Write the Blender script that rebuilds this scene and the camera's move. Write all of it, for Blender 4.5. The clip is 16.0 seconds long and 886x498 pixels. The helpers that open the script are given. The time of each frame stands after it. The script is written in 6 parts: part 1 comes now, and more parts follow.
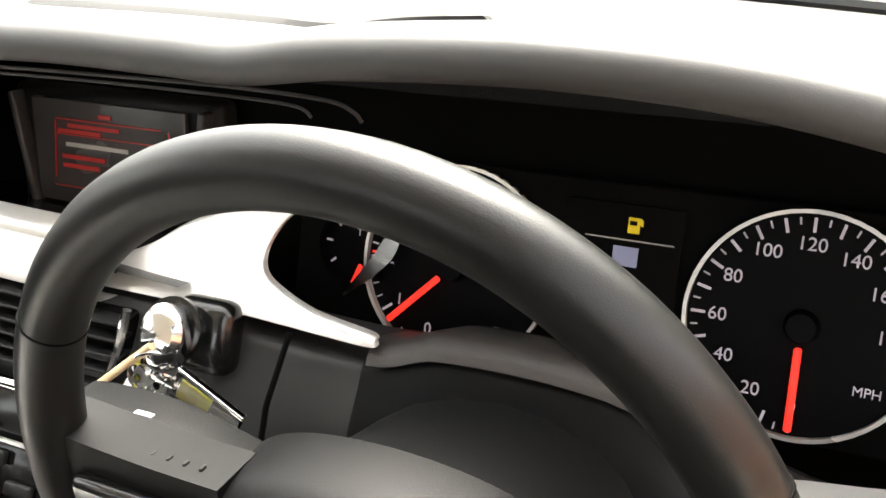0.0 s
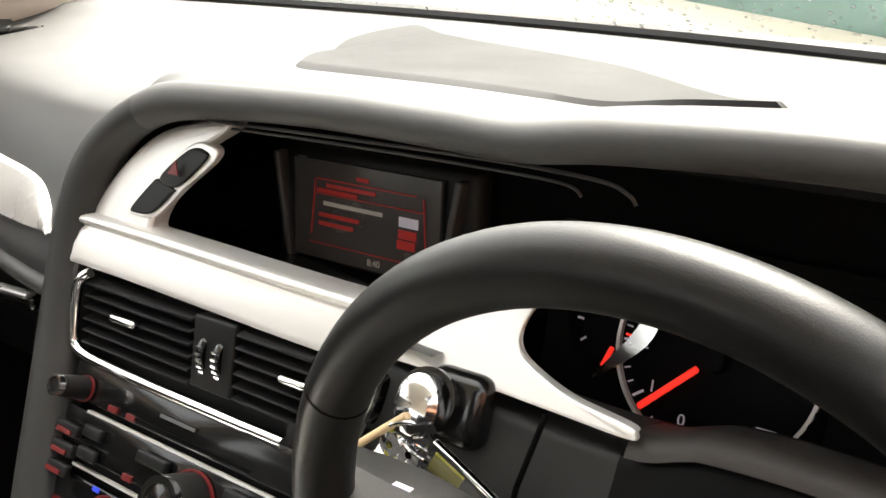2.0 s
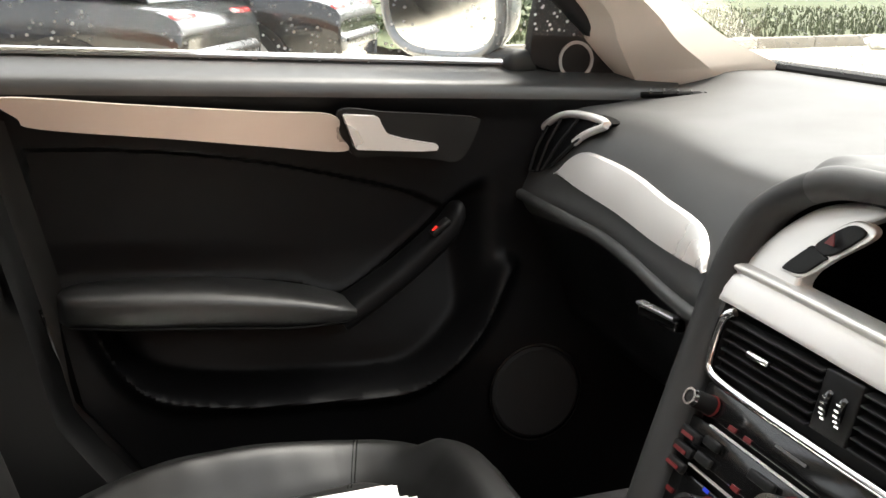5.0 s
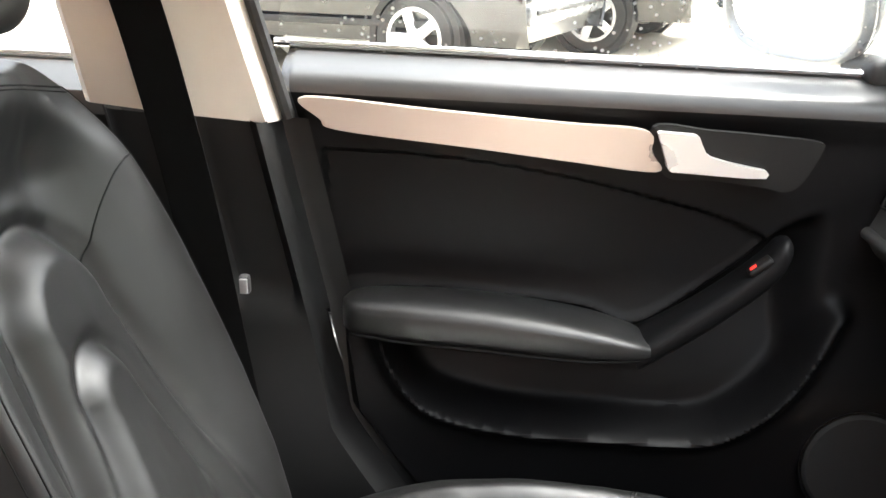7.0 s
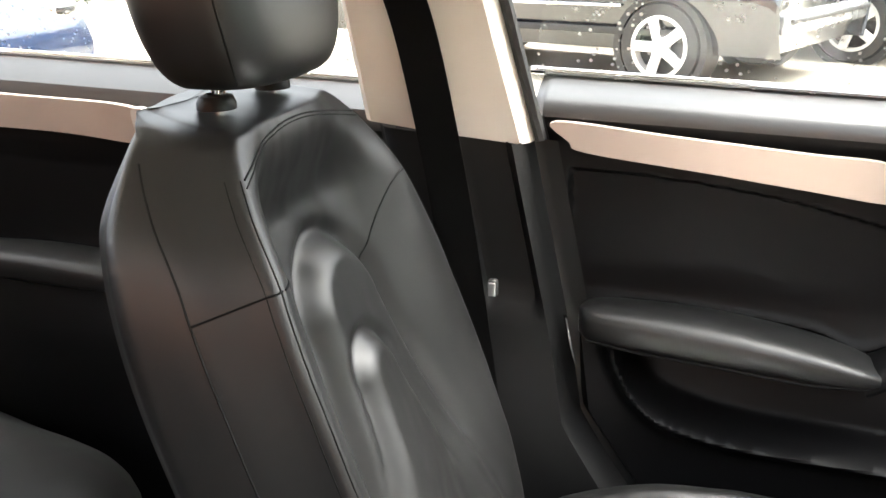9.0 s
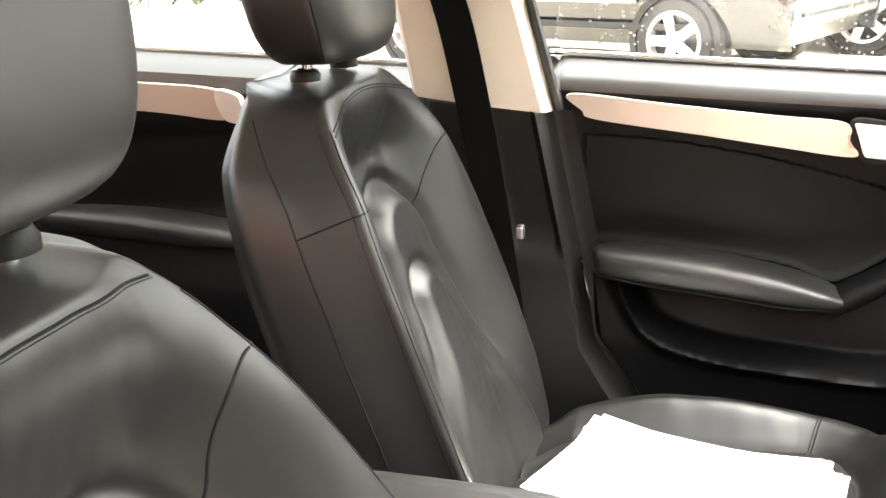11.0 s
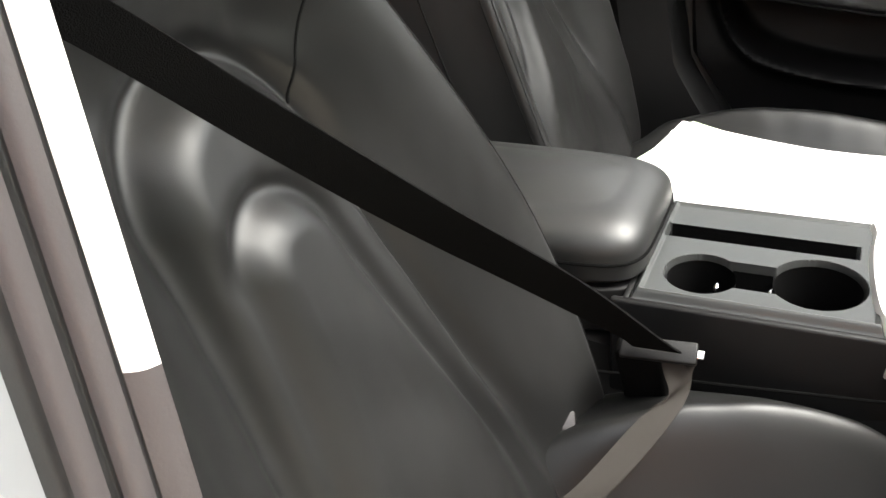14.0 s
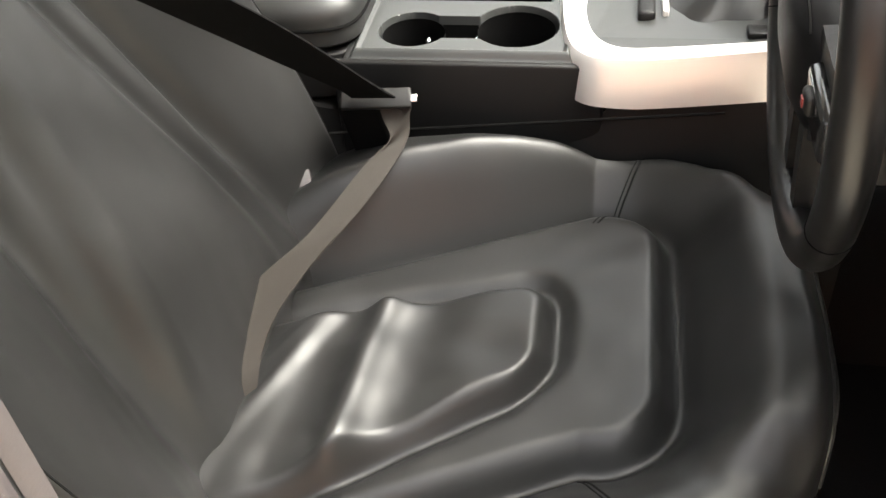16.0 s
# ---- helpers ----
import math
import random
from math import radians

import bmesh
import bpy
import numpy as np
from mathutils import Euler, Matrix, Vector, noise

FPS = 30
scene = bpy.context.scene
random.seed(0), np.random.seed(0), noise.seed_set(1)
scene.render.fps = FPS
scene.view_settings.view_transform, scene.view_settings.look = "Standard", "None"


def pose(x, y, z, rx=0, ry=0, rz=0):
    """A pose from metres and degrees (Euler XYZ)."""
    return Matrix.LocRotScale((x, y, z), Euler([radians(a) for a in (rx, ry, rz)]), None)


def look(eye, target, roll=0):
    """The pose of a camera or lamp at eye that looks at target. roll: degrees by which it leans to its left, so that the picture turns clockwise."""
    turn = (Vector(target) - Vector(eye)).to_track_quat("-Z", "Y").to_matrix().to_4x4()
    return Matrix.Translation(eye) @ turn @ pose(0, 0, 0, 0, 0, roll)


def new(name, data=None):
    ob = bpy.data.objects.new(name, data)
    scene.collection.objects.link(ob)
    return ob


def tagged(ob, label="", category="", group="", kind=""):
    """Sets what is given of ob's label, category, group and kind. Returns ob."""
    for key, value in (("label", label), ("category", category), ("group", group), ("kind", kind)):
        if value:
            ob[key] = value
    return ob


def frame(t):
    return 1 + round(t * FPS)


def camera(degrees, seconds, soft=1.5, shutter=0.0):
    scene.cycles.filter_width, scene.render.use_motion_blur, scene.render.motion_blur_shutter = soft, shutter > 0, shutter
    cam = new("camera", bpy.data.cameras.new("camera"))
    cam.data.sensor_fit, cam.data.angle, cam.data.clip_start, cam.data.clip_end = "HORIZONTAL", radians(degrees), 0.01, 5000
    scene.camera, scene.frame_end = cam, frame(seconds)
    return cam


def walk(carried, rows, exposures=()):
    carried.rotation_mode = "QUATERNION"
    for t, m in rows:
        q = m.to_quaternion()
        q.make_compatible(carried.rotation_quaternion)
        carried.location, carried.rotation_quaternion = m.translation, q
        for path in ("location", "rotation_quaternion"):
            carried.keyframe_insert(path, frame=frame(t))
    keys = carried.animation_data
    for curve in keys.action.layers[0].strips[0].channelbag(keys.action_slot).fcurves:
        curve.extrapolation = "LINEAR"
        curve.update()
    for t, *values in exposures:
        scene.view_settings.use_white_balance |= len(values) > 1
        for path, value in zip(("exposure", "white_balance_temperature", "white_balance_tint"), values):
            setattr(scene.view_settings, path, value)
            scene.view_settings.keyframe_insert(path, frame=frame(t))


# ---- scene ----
cam = camera(49.6, 16.0, soft=1.5)
PATH = [
    (0, (0.476, -0.229, 1.037), (-0.331, 1.425, 0.255), -1.4),
    (0.5, (0.465, -0.237, 1.04), (-0.453, 1.383, 0.311), -1.4),
    (1, (0.453, -0.239, 1.045), (-0.526, 1.354, 0.333), -1.6),
    (1.5, (0.446, -0.24, 1.048), (-0.61, 1.316, 0.365), -1.9),
    (2, (0.435, -0.236, 1.047), (-0.718, 1.254, 0.377), -1.7),
    (2.5, (0.433, -0.239, 1.051), (-0.837, 1.162, 0.403), -1.3),
    (3, (0.439, -0.278, 1.063), (-0.898, 1.073, 0.443), -1.3),
    (3.5, (0.458, -0.305, 1.063), (-1.017, 0.922, 0.498), -0.5),
    (4, (0.475, -0.331, 1.071), (-1.143, 0.681, 0.472), -0.3),
    (4.5, (0.487, -0.352, 1.08), (-1.267, 0.424, 0.515), -0.2),
    (4.7, (0.493, -0.361, 1.081), (-1.295, 0.343, 0.527), -0.1),
    (6.8, (0.384, -0.3, 1.141), (-1.505, -0.279, 0.484), -1.0),
    (7, (0.364, -0.302, 1.14), (-1.525, -0.364, 0.486), -0.3),
    (7.5, (0.364, -0.31, 1.128), (-1.521, -0.605, 0.527), -0.5),
    (8, (0.38, -0.293, 1.139), (-1.463, -0.762, 0.521), -0.6),
    (8.5, (0.404, -0.296, 1.156), (-1.423, -0.842, 0.555), -2.3),
    (8.7, (0.426, -0.303, 1.181), (-1.393, -0.833, 0.54), -1.5),
    (10.8, (0.678, -0.256, 1.19), (-1.13, -0.827, 0.553), -2.2),
    (11, (0.711, -0.254, 1.195), (-1.096, -0.826, 0.556), -2.5),
    (11.5, (0.771, -0.275, 1.191), (-1.041, -0.812, 0.536), -2.4),
    (12, (0.824, -0.28, 1.188), (-1.002, -0.765, 0.531), -2.2),
    (12.5, (0.833, -0.252, 1.17), (-0.965, -0.762, 0.459), -1.8),
    (13, (0.8, -0.224, 1.142), (-0.927, -0.877, 0.374), -2.8),
    (13.5, (0.776, -0.205, 1.116), (-0.839, -0.953, 0.204), -3.0),
    (14, (0.801, -0.193, 1.107), (-0.749, -0.95, 0.094), -5.3),
    (14.5, (0.828, -0.184, 1.103), (-0.705, -0.848, 0.003), -5.4),
    (15, (0.847, -0.176, 1.092), (-0.695, -0.692, -0.073), -5.1),
    (15.5, (0.865, -0.156, 1.08), (-0.651, -0.56, -0.159), -5.0),
    (16, (0.863, -0.121, 1.075), (-0.615, -0.438, -0.234), -4.9),
]
walk(cam, [(t, look(eye, target, roll)) for t, eye, target, roll in PATH],
     exposures=[(0.0, 3.5, 7000, 10), (1.5, 3.15, 7050, 10), (2.5, 2.75, 7050, 10), (3.5, 2.5, 7000, 10), (4.0, 2.25, 6900, 10), (4.7, 2.35, 6850, 10), (7.0, 3.5, 6400, 10), (8.7, 3.5, 6450, 10), (10.8, 3.9, 6850, 10), (11.5, 4.0, 6850, 10), (12.5, 2.95, 6700, 10), (13.5, 2.55, 6600, 10), (14.5, 3.0, 6750, 10), (16.0, 3.15, 6900, 10)])

# ---- light ----
world = bpy.data.worlds.new("sky")
scene.world = world
world.use_nodes = True
wn = world.node_tree.nodes
sky = wn.new("ShaderNodeTexSky")
sky.sky_type, sky.sun_disc = "NISHITA", False
sky.sun_elevation, sky.sun_rotation = radians(59), radians(345)
sky.dust_density = 6.0
grey = wn.new("ShaderNodeHueSaturation")
grey.inputs["Saturation"].default_value = 0.25
world.node_tree.links.new(sky.outputs[0], grey.inputs["Color"])
wn["Background"].inputs["Strength"].default_value = 0.15
world.node_tree.links.new(grey.outputs[0], wn["Background"].inputs["Color"])
sun = new("sun", bpy.data.lights.new("sun", "SUN"))
sun.data.energy, sun.data.angle, sun.data.color = 0.7, radians(30), (1.0, 0.97, 0.92)
sun.matrix_world = look((-1.3, 5.0, 8.56), (0, 0, 0))

# ---- materials ----
def material(name, color, rough=0.5, metal=0.0, grain=0.0, size=400.0, vary=0.15, blotch=6.0, emit=0.0, coat=0.0, voronoi=False, sheen=0.0, spec=0.5):
    """A plain surface with fine relief and two scales of variation."""
    m = bpy.data.materials.new(name)
    m.use_nodes = True
    n, l = m.node_tree.nodes, m.node_tree.links
    b = n["Principled BSDF"]
    b.inputs["Roughness"].default_value, b.inputs["Metallic"].default_value = rough, metal
    b.inputs["Coat Weight"].default_value = coat
    b.inputs["Coat Roughness"].default_value = 0.08
    b.inputs["Specular IOR Level"].default_value = spec
    b.inputs["Sheen Weight"].default_value = sheen
    c = (*color, 1.0)
    co = n.new("ShaderNodeTexCoord")
    big = n.new("ShaderNodeTexNoise")
    big.inputs["Scale"].default_value, big.inputs["Detail"].default_value = blotch, 6.0
    l.new(co.outputs["Object"], big.inputs["Vector"])
    mix = n.new("ShaderNodeMix")
    mix.data_type, mix.blend_type = "RGBA", "MIX"
    mix.inputs[6].default_value = tuple(v * (1 - vary) for v in color) + (1,)
    mix.inputs[7].default_value = tuple(min(1, v * (1 + vary)) for v in color) + (1,)
    l.new(big.outputs[0], mix.inputs[0])
    l.new(mix.outputs[2], b.inputs["Base Color"])
    ramp = n.new("ShaderNodeMapRange")
    ramp.inputs[1].default_value, ramp.inputs[2].default_value = 0.3, 0.7
    ramp.inputs[3].default_value, ramp.inputs[4].default_value = max(0.02, rough - 0.08), min(1, rough + 0.08)
    l.new(big.outputs[0], ramp.inputs[0])
    l.new(ramp.outputs[0], b.inputs["Roughness"])
    if grain:
        if voronoi:
            fine = n.new("ShaderNodeTexVoronoi")
            out = fine.outputs["Distance"]
        else:
            fine = n.new("ShaderNodeTexNoise")
            fine.inputs["Detail"].default_value = 4.0
            out = fine.outputs[0]
        fine.inputs["Scale"].default_value = size
        l.new(co.outputs["Object"], fine.inputs["Vector"])
        bump = n.new("ShaderNodeBump")
        bump.inputs["Strength"].default_value, bump.inputs["Distance"].default_value = grain, 0.001
        l.new(out, bump.inputs["Height"])
        l.new(bump.outputs[0], b.inputs["Normal"])
    if emit:
        b.inputs["Emission Color"].default_value, b.inputs["Emission Strength"].default_value = c, emit
    return m


def glass(name, color=(1, 1, 1), rough=0.0):
    m = bpy.data.materials.new(name)
    m.use_nodes = True
    b = m.node_tree.nodes["Principled BSDF"]
    b.inputs["Base Color"].default_value = (*color, 1)
    b.inputs["Transmission Weight"].default_value, b.inputs["Roughness"].default_value, b.inputs["IOR"].default_value = 1.0, rough, 1.45
    return m


LEATHER = material("black_leather", (0.0095, 0.0096, 0.0094), 0.42, spec=0.48, grain=0.06, size=1900, voronoi=True, vary=0.2)
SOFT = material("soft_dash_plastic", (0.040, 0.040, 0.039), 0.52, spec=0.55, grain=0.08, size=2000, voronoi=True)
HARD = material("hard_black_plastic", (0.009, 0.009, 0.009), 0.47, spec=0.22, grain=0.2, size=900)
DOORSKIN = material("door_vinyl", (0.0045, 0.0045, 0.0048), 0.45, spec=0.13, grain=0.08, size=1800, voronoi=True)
GLOSS = material("gloss_black", (0.006, 0.006, 0.006), 0.18, coat=0.3)
# Near-black for dark small parts; in hollows it stands for their shade.
DARK = material("black_and_hollow_shade", (0.003, 0.003, 0.003), 0.7, spec=0.05)
SILVER = material("satin_aluminium", (0.78, 0.76, 0.73), 0.34, metal=0.55, grain=0.06, size=1500, vary=0.04)
CHROME = material("chrome", (0.82, 0.82, 0.82), 0.12, metal=1.0, vary=0.03)
BEIGE = material("beige_pillar_cloth", (0.62, 0.56, 0.49), 0.85, grain=0.4, size=1400, vary=0.05)
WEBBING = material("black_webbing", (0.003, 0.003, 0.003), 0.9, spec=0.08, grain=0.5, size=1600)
# Paler copy of the belt webbing: the lap part's sheen is in the colour.
GREYWEB = material("sheen_grey_webbing", (0.024, 0.021, 0.018), 0.75, spec=0.2, grain=0.5, size=1600)
PAPER = material("white_paper", (0.85, 0.85, 0.83), 0.8, vary=0.02)
CARPET = material("black_carpet", (0.008, 0.008, 0.0085), 0.95, spec=0.1, grain=1.0, size=500, vary=0.3)
RUBBER = material("black_rubber", (0.012, 0.012, 0.012), 0.6, grain=0.15, size=500)
PAINT = material("silver_car_paint", (0.27, 0.28, 0.29), 0.28, metal=0.35, coat=0.8, vary=0.04)
HEAD = material("pale_headliner", (0.74, 0.71, 0.66), 0.9, grain=0.3, size=900, vary=0.04)
RED = material("red_light", (0.9, 0.03, 0.02), 0.5, emit=0.11)
DIMRED = material("dim_red_light", (0.13, 0.008, 0.008), 0.5, emit=0.007)
WHITE = material("white_marking", (0.50, 0.47, 0.54), 0.5, emit=0.022)
YELLOW = material("yellow_light", (0.55, 0.42, 0.01), 0.5, emit=0.038)
ASPHALT = material("pale_concrete_drive", (0.44, 0.40, 0.32), 0.9, grain=0.8, size=60, vary=0.25, blotch=0.8)
GRASS = material("grass_green", (0.060, 0.075, 0.028), 0.9, grain=1.0, size=30, vary=0.5, blotch=2.0)
WALL = material("grey_stone", (0.30, 0.28, 0.25), 0.9, grain=0.8, size=25, vary=0.3, blotch=3.0)
CARBLACK = material("black_car_paint", (0.012, 0.013, 0.015), 0.15, coat=0.8)
RIMALLOY = material("bright_alloy_wheel", (0.68, 0.68, 0.68), 0.35, metal=0.5, vary=0.03)
ALLOY = material("alloy_wheel", (0.40, 0.40, 0.40), 0.35, metal=0.8, vary=0.03)


# ---- mesh helpers ----
def finish(bm, smooth=True):
    bmesh.ops.recalc_face_normals(bm, faces=bm.faces)
    for f in bm.faces:
        f.smooth = smooth
    return bm


def part(name, bm, mat, parent=None, label="", smooth=True):
    finish(bm, smooth)
    me = bpy.data.meshes.new(name)
    bm.to_mesh(me)
    bm.free()
    me.materials.append(mat)
    if smooth:
        me.set_sharp_from_angle(angle=radians(38))
    ob = new(name, me)
    if parent:
        ob.parent = parent
        if parent.type == "EMPTY":
            ob.matrix_parent_inverse = Matrix.Translation(-Vector(parent.location))
    if label:
        ob["label"] = label
    return ob


def thing(name, label, category, at=(0, 0, 0), group="", kind=""):
    ob = new(name)
    ob.location = at
    ob.empty_display_size = 0.05
    return tagged(ob, label, category, group, kind)


def at(bm, m):
    bmesh.ops.transform(bm, matrix=m, verts=bm.verts)
    return bm


def box(sx, sy, sz, bevel=0.004, seg=3, m=None):
    bm = bmesh.new()
    bmesh.ops.create_cube(bm, size=1, matrix=Matrix.Diagonal((sx, sy, sz, 1)))
    if bevel:
        bmesh.ops.bevel(bm, geom=bm.edges[:], offset=min(bevel, 0.49 * min(sx, sy, sz)), segments=seg, affect="EDGES", profile=0.5)
    return at(bm, m) if m else bm


def spline(pts, n, closed=False):
    """Catmull-Rom curve through control points (any dimension): n samples."""
    p = [np.array(q, float) for q in pts]
    k = len(p)
    out = []
    for i in range(n):
        s = i / n * k if closed else i / (n - 1) * (k - 1)
        a = int(s) if closed else min(int(s), k - 2)
        f = s - a
        g = (lambda j: p[j % k]) if closed else (lambda j: p[max(0, min(k - 1, j))])
        p0, p1, p2, p3 = g(a - 1), g(a), g(a + 1), g(a + 2)
        out.append(0.5 * (2 * p1 + (p2 - p0) * f + (2 * p0 - 5 * p1 + 4 * p2 - p3) * f ** 2 + (3 * p1 - p0 - 3 * p2 + p3) * f ** 3))
    return out


def grid(rows, close_u=False, close_v=False, cap=False):
    """A mesh from rows of points; close_u joins each row's ends, close_v the last row to the first."""
    bm = bmesh.new()
    vs = [[bm.verts.new(tuple(p)) for p in r] for r in rows]
    nv, nu = len(vs), len(vs[0])
    for i in range(nv if close_v else nv - 1):
        for j in range(nu if close_u else nu - 1):
            a, b, c, d = vs[i][j], vs[i][(j + 1) % nu], vs[(i + 1) % nv][(j + 1) % nu], vs[(i + 1) % nv][j]
            if len({a, b, c, d}) == 4:
                try:
                    bm.faces.new((a, b, c, d))
                except ValueError:
                    pass
    if cap:
        for r in (vs[0], vs[-1]):
            try:
                bm.faces.new(r)
            except ValueError:
                pass
    return bm


def thick(bm, d):
    """Gives a sheet thickness d, to the back."""
    finish(bm)
    bmesh.ops.solidify(bm, geom=bm.faces[:], thickness=d)
    return bm


def tube(pts, r, n=12, closed=False, flat=1.0, up=(0, 0, 1)):
    """A round or flattened bar along points; r may be a number or a function of 0..1."""
    rows = []
    k = len(pts)
    pts = [Vector(p) for p in pts]
    for i, p in enumerate(pts):
        a, b = (pts[i - 1], pts[(i + 1) % k]) if closed else (pts[max(0, i - 1)], pts[min(k - 1, i + 1)])
        t = (b - a).normalized()
        side = t.cross(Vector(up))
        side = side.normalized() if side.length > 1e-4 else Vector((1, 0, 0))
        nrm = side.cross(t)
        rr = r(i / max(1, k - 1)) if callable(r) else r
        rows.append([p + side * (rr * math.cos(2 * math.pi * j / n)) + nrm * (rr * flat * math.sin(2 * math.pi * j / n)) for j in range(n)])
    return grid(rows, close_u=True, close_v=closed, cap=not closed)


def flat_sides(name, bm, mat, parent=None, label=""):
    return part(name, bm, mat, parent, label, smooth=False)


def plate(outline, d, bevel=0.002, m=None, seg=2):
    """A flat shape in local x, z with thickness d along y (front face at y=0, facing -y), its front edge rounded."""
    bm = bmesh.new()
    f = bm.faces.new([bm.verts.new((p[0], 0, p[1])) for p in outline])
    ex = bmesh.ops.extrude_face_region(bm, geom=[f])
    top = [g for g in ex["geom"] if isinstance(g, bmesh.types.BMFace)][0]
    for v in top.verts:
        v.co.y += d
    finish(bm)
    if bevel:
        bm.faces.ensure_lookup_table()
        edges = [e for e in bm.edges if all(abs(v.co.y) < 1e-6 for v in e.verts)]
        bmesh.ops.bevel(bm, geom=edges, offset=bevel, segments=seg, affect="EDGES", profile=0.5)
    return at(bm, m) if m else bm


def lathe(profile, n=32, m=None):
    """Turns (radius, height) pairs round the local z axis."""
    rows = [[(r * math.cos(2 * math.pi * j / n), r * math.sin(2 * math.pi * j / n), z) for j in range(n)] for r, z in profile]
    bm = grid(rows, close_u=True)
    bmesh.ops.remove_doubles(bm, verts=bm.verts, dist=1e-5)
    return at(bm, m) if m else bm


def ring(ro, ri, d, n=40, m=None):
    return lathe([(ri, 0), (ro, 0), (ro, d), (ri, d), (ri, 0)], n, m)


def rounded(w, h, r, n=6):
    """Outline of a rounded rectangle, counter-clockwise."""
    out = []
    for cx, cz, a0 in ((w / 2 - r, h / 2 - r, 0), (-w / 2 + r, h / 2 - r, 90), (-w / 2 + r, -h / 2 + r, 180), (w / 2 - r, -h / 2 + r, 270)):
        for i in range(n + 1):
            a = radians(a0 + 90 * i / n)
            out.append((cx + r * math.cos(a), cz + r * math.sin(a)))
    return out


def smoothstep(a, b, x):
    t = max(0.0, min(1.0, (x - a) / (b - a)))
    return t * t * (3 - 2 * t)


def lerp(a, b, t):
    return a + (b - a) * t


def curve_at(pts, x):
    """Smooth interpolation of (x, value) pairs."""
    xs, ys = [p[0] for p in pts], [p[1] for p in pts]
    if x <= xs[0]:
        return ys[0]
    for i in range(len(xs) - 1):
        if x <= xs[i + 1]:
            f = (x - xs[i]) / (xs[i + 1] - xs[i])
            d = lambda j: 0 if j <= 0 or j >= len(xs) - 1 else (ys[j + 1] - ys[j - 1]) / (xs[j + 1] - xs[j - 1])
            h = xs[i + 1] - xs[i]
            return (2 * f ** 3 - 3 * f ** 2 + 1) * ys[i] + (f ** 3 - 2 * f ** 2 + f) * h * d(i) + (-2 * f ** 3 + 3 * f ** 2) * ys[i + 1] + (f ** 3 - f ** 2) * h * d(i + 1)
    return ys[-1]


def text(body, size, mat, parent, m, name="marking"):
    cu = bpy.data.curves.new(name, "FONT")
    cu.body, cu.size, cu.extrude, cu.align_x, cu.align_y = body, size, 0.0002, "CENTER", "CENTER"
    tmp = bpy.data.objects.new(name, cu)
    scene.collection.objects.link(tmp)
    dg = bpy.context.evaluated_depsgraph_get()
    me = bpy.data.meshes.new_from_object(tmp.evaluated_get(dg))
    bpy.data.objects.remove(tmp)
    me.materials.clear()
    me.materials.append(mat)
    ob = new(name, me)
    ob.matrix_basis = m
    ob.parent = parent
    if parent.type == "EMPTY":
        ob.matrix_parent_inverse = Matrix.Translation(-Vector(parent.location))
    return ob


# ---- ground and surroundings ----
def speckle_glass():
    """Clear window glass with dried rain specks and an even veil painted in for glare."""
    m = bpy.data.materials.new("rain_specked_glass")
    m.use_nodes = True
    n, l = m.node_tree.nodes, m.node_tree.links
    n.remove(n["Principled BSDF"])
    clear, gloss, dirt_and_glare = n.new("ShaderNodeBsdfTransparent"), n.new("ShaderNodeBsdfGlossy"), n.new("ShaderNodeBsdfDiffuse")
    clear.inputs[0].default_value = (0.93, 0.96, 0.94, 1)
    gloss.inputs["Roughness"].default_value = 0.02
    dirt_and_glare.inputs[0].default_value = (0.85, 0.87, 0.86, 1)
    lw = n.new("ShaderNodeLayerWeight")
    lw.inputs[0].default_value = 0.25
    fr = n.new("ShaderNodeMapRange")
    fr.inputs[1].default_value, fr.inputs[2].default_value, fr.inputs[3].default_value, fr.inputs[4].default_value = 0.0, 1.0, 0.02, 0.30
    l.new(lw.outputs["Facing"], fr.inputs[0])
    a, b = n.new("ShaderNodeMixShader"), n.new("ShaderNodeMixShader")
    co, vo, ramp = n.new("ShaderNodeTexCoord"), n.new("ShaderNodeTexVoronoi"), n.new("ShaderNodeMapRange")
    vo.inputs["Scale"].default_value = 95
    no = n.new("ShaderNodeTexNoise")
    no.inputs["Scale"].default_value = 9
    ramp.inputs[1].default_value, ramp.inputs[2].default_value = 0.26, 0.17
    ramp.inputs[3].default_value, ramp.inputs[4].default_value = 0.0, 0.85
    mul = n.new("ShaderNodeMath")
    mul.operation = "MULTIPLY"
    film = n.new("ShaderNodeMapRange")
    film.inputs[1].default_value, film.inputs[2].default_value, film.inputs[3].default_value, film.inputs[4].default_value = 0.36, 0.56, 0.0, 1.0
    # Constant veil besides the specks: window glare put in as a pale film.
    add = n.new("ShaderNodeMath")
    add.operation = "ADD"
    add.inputs[1].default_value = 0.055
    l.new(co.outputs["Object"], vo.inputs["Vector"])
    l.new(co.outputs["Object"], no.inputs["Vector"])
    l.new(vo.outputs["Distance"], ramp.inputs[0])
    l.new(no.outputs[0], film.inputs[0])
    l.new(ramp.outputs[0], mul.inputs[0])
    l.new(film.outputs[0], mul.inputs[1])
    l.new(mul.outputs[0], add.inputs[0])
    l.new(fr.outputs[0], a.inputs[0])
    l.new(clear.outputs[0], a.inputs[1])
    l.new(gloss.outputs[0], a.inputs[2])
    l.new(add.outputs[0], b.inputs[0])
    l.new(a.outputs[0], b.inputs[1])
    l.new(dirt_and_glare.outputs[0], b.inputs[2])
    l.new(b.outputs[0], n["Material Output"].inputs[0])
    return m


SPECKS = speckle_glass()
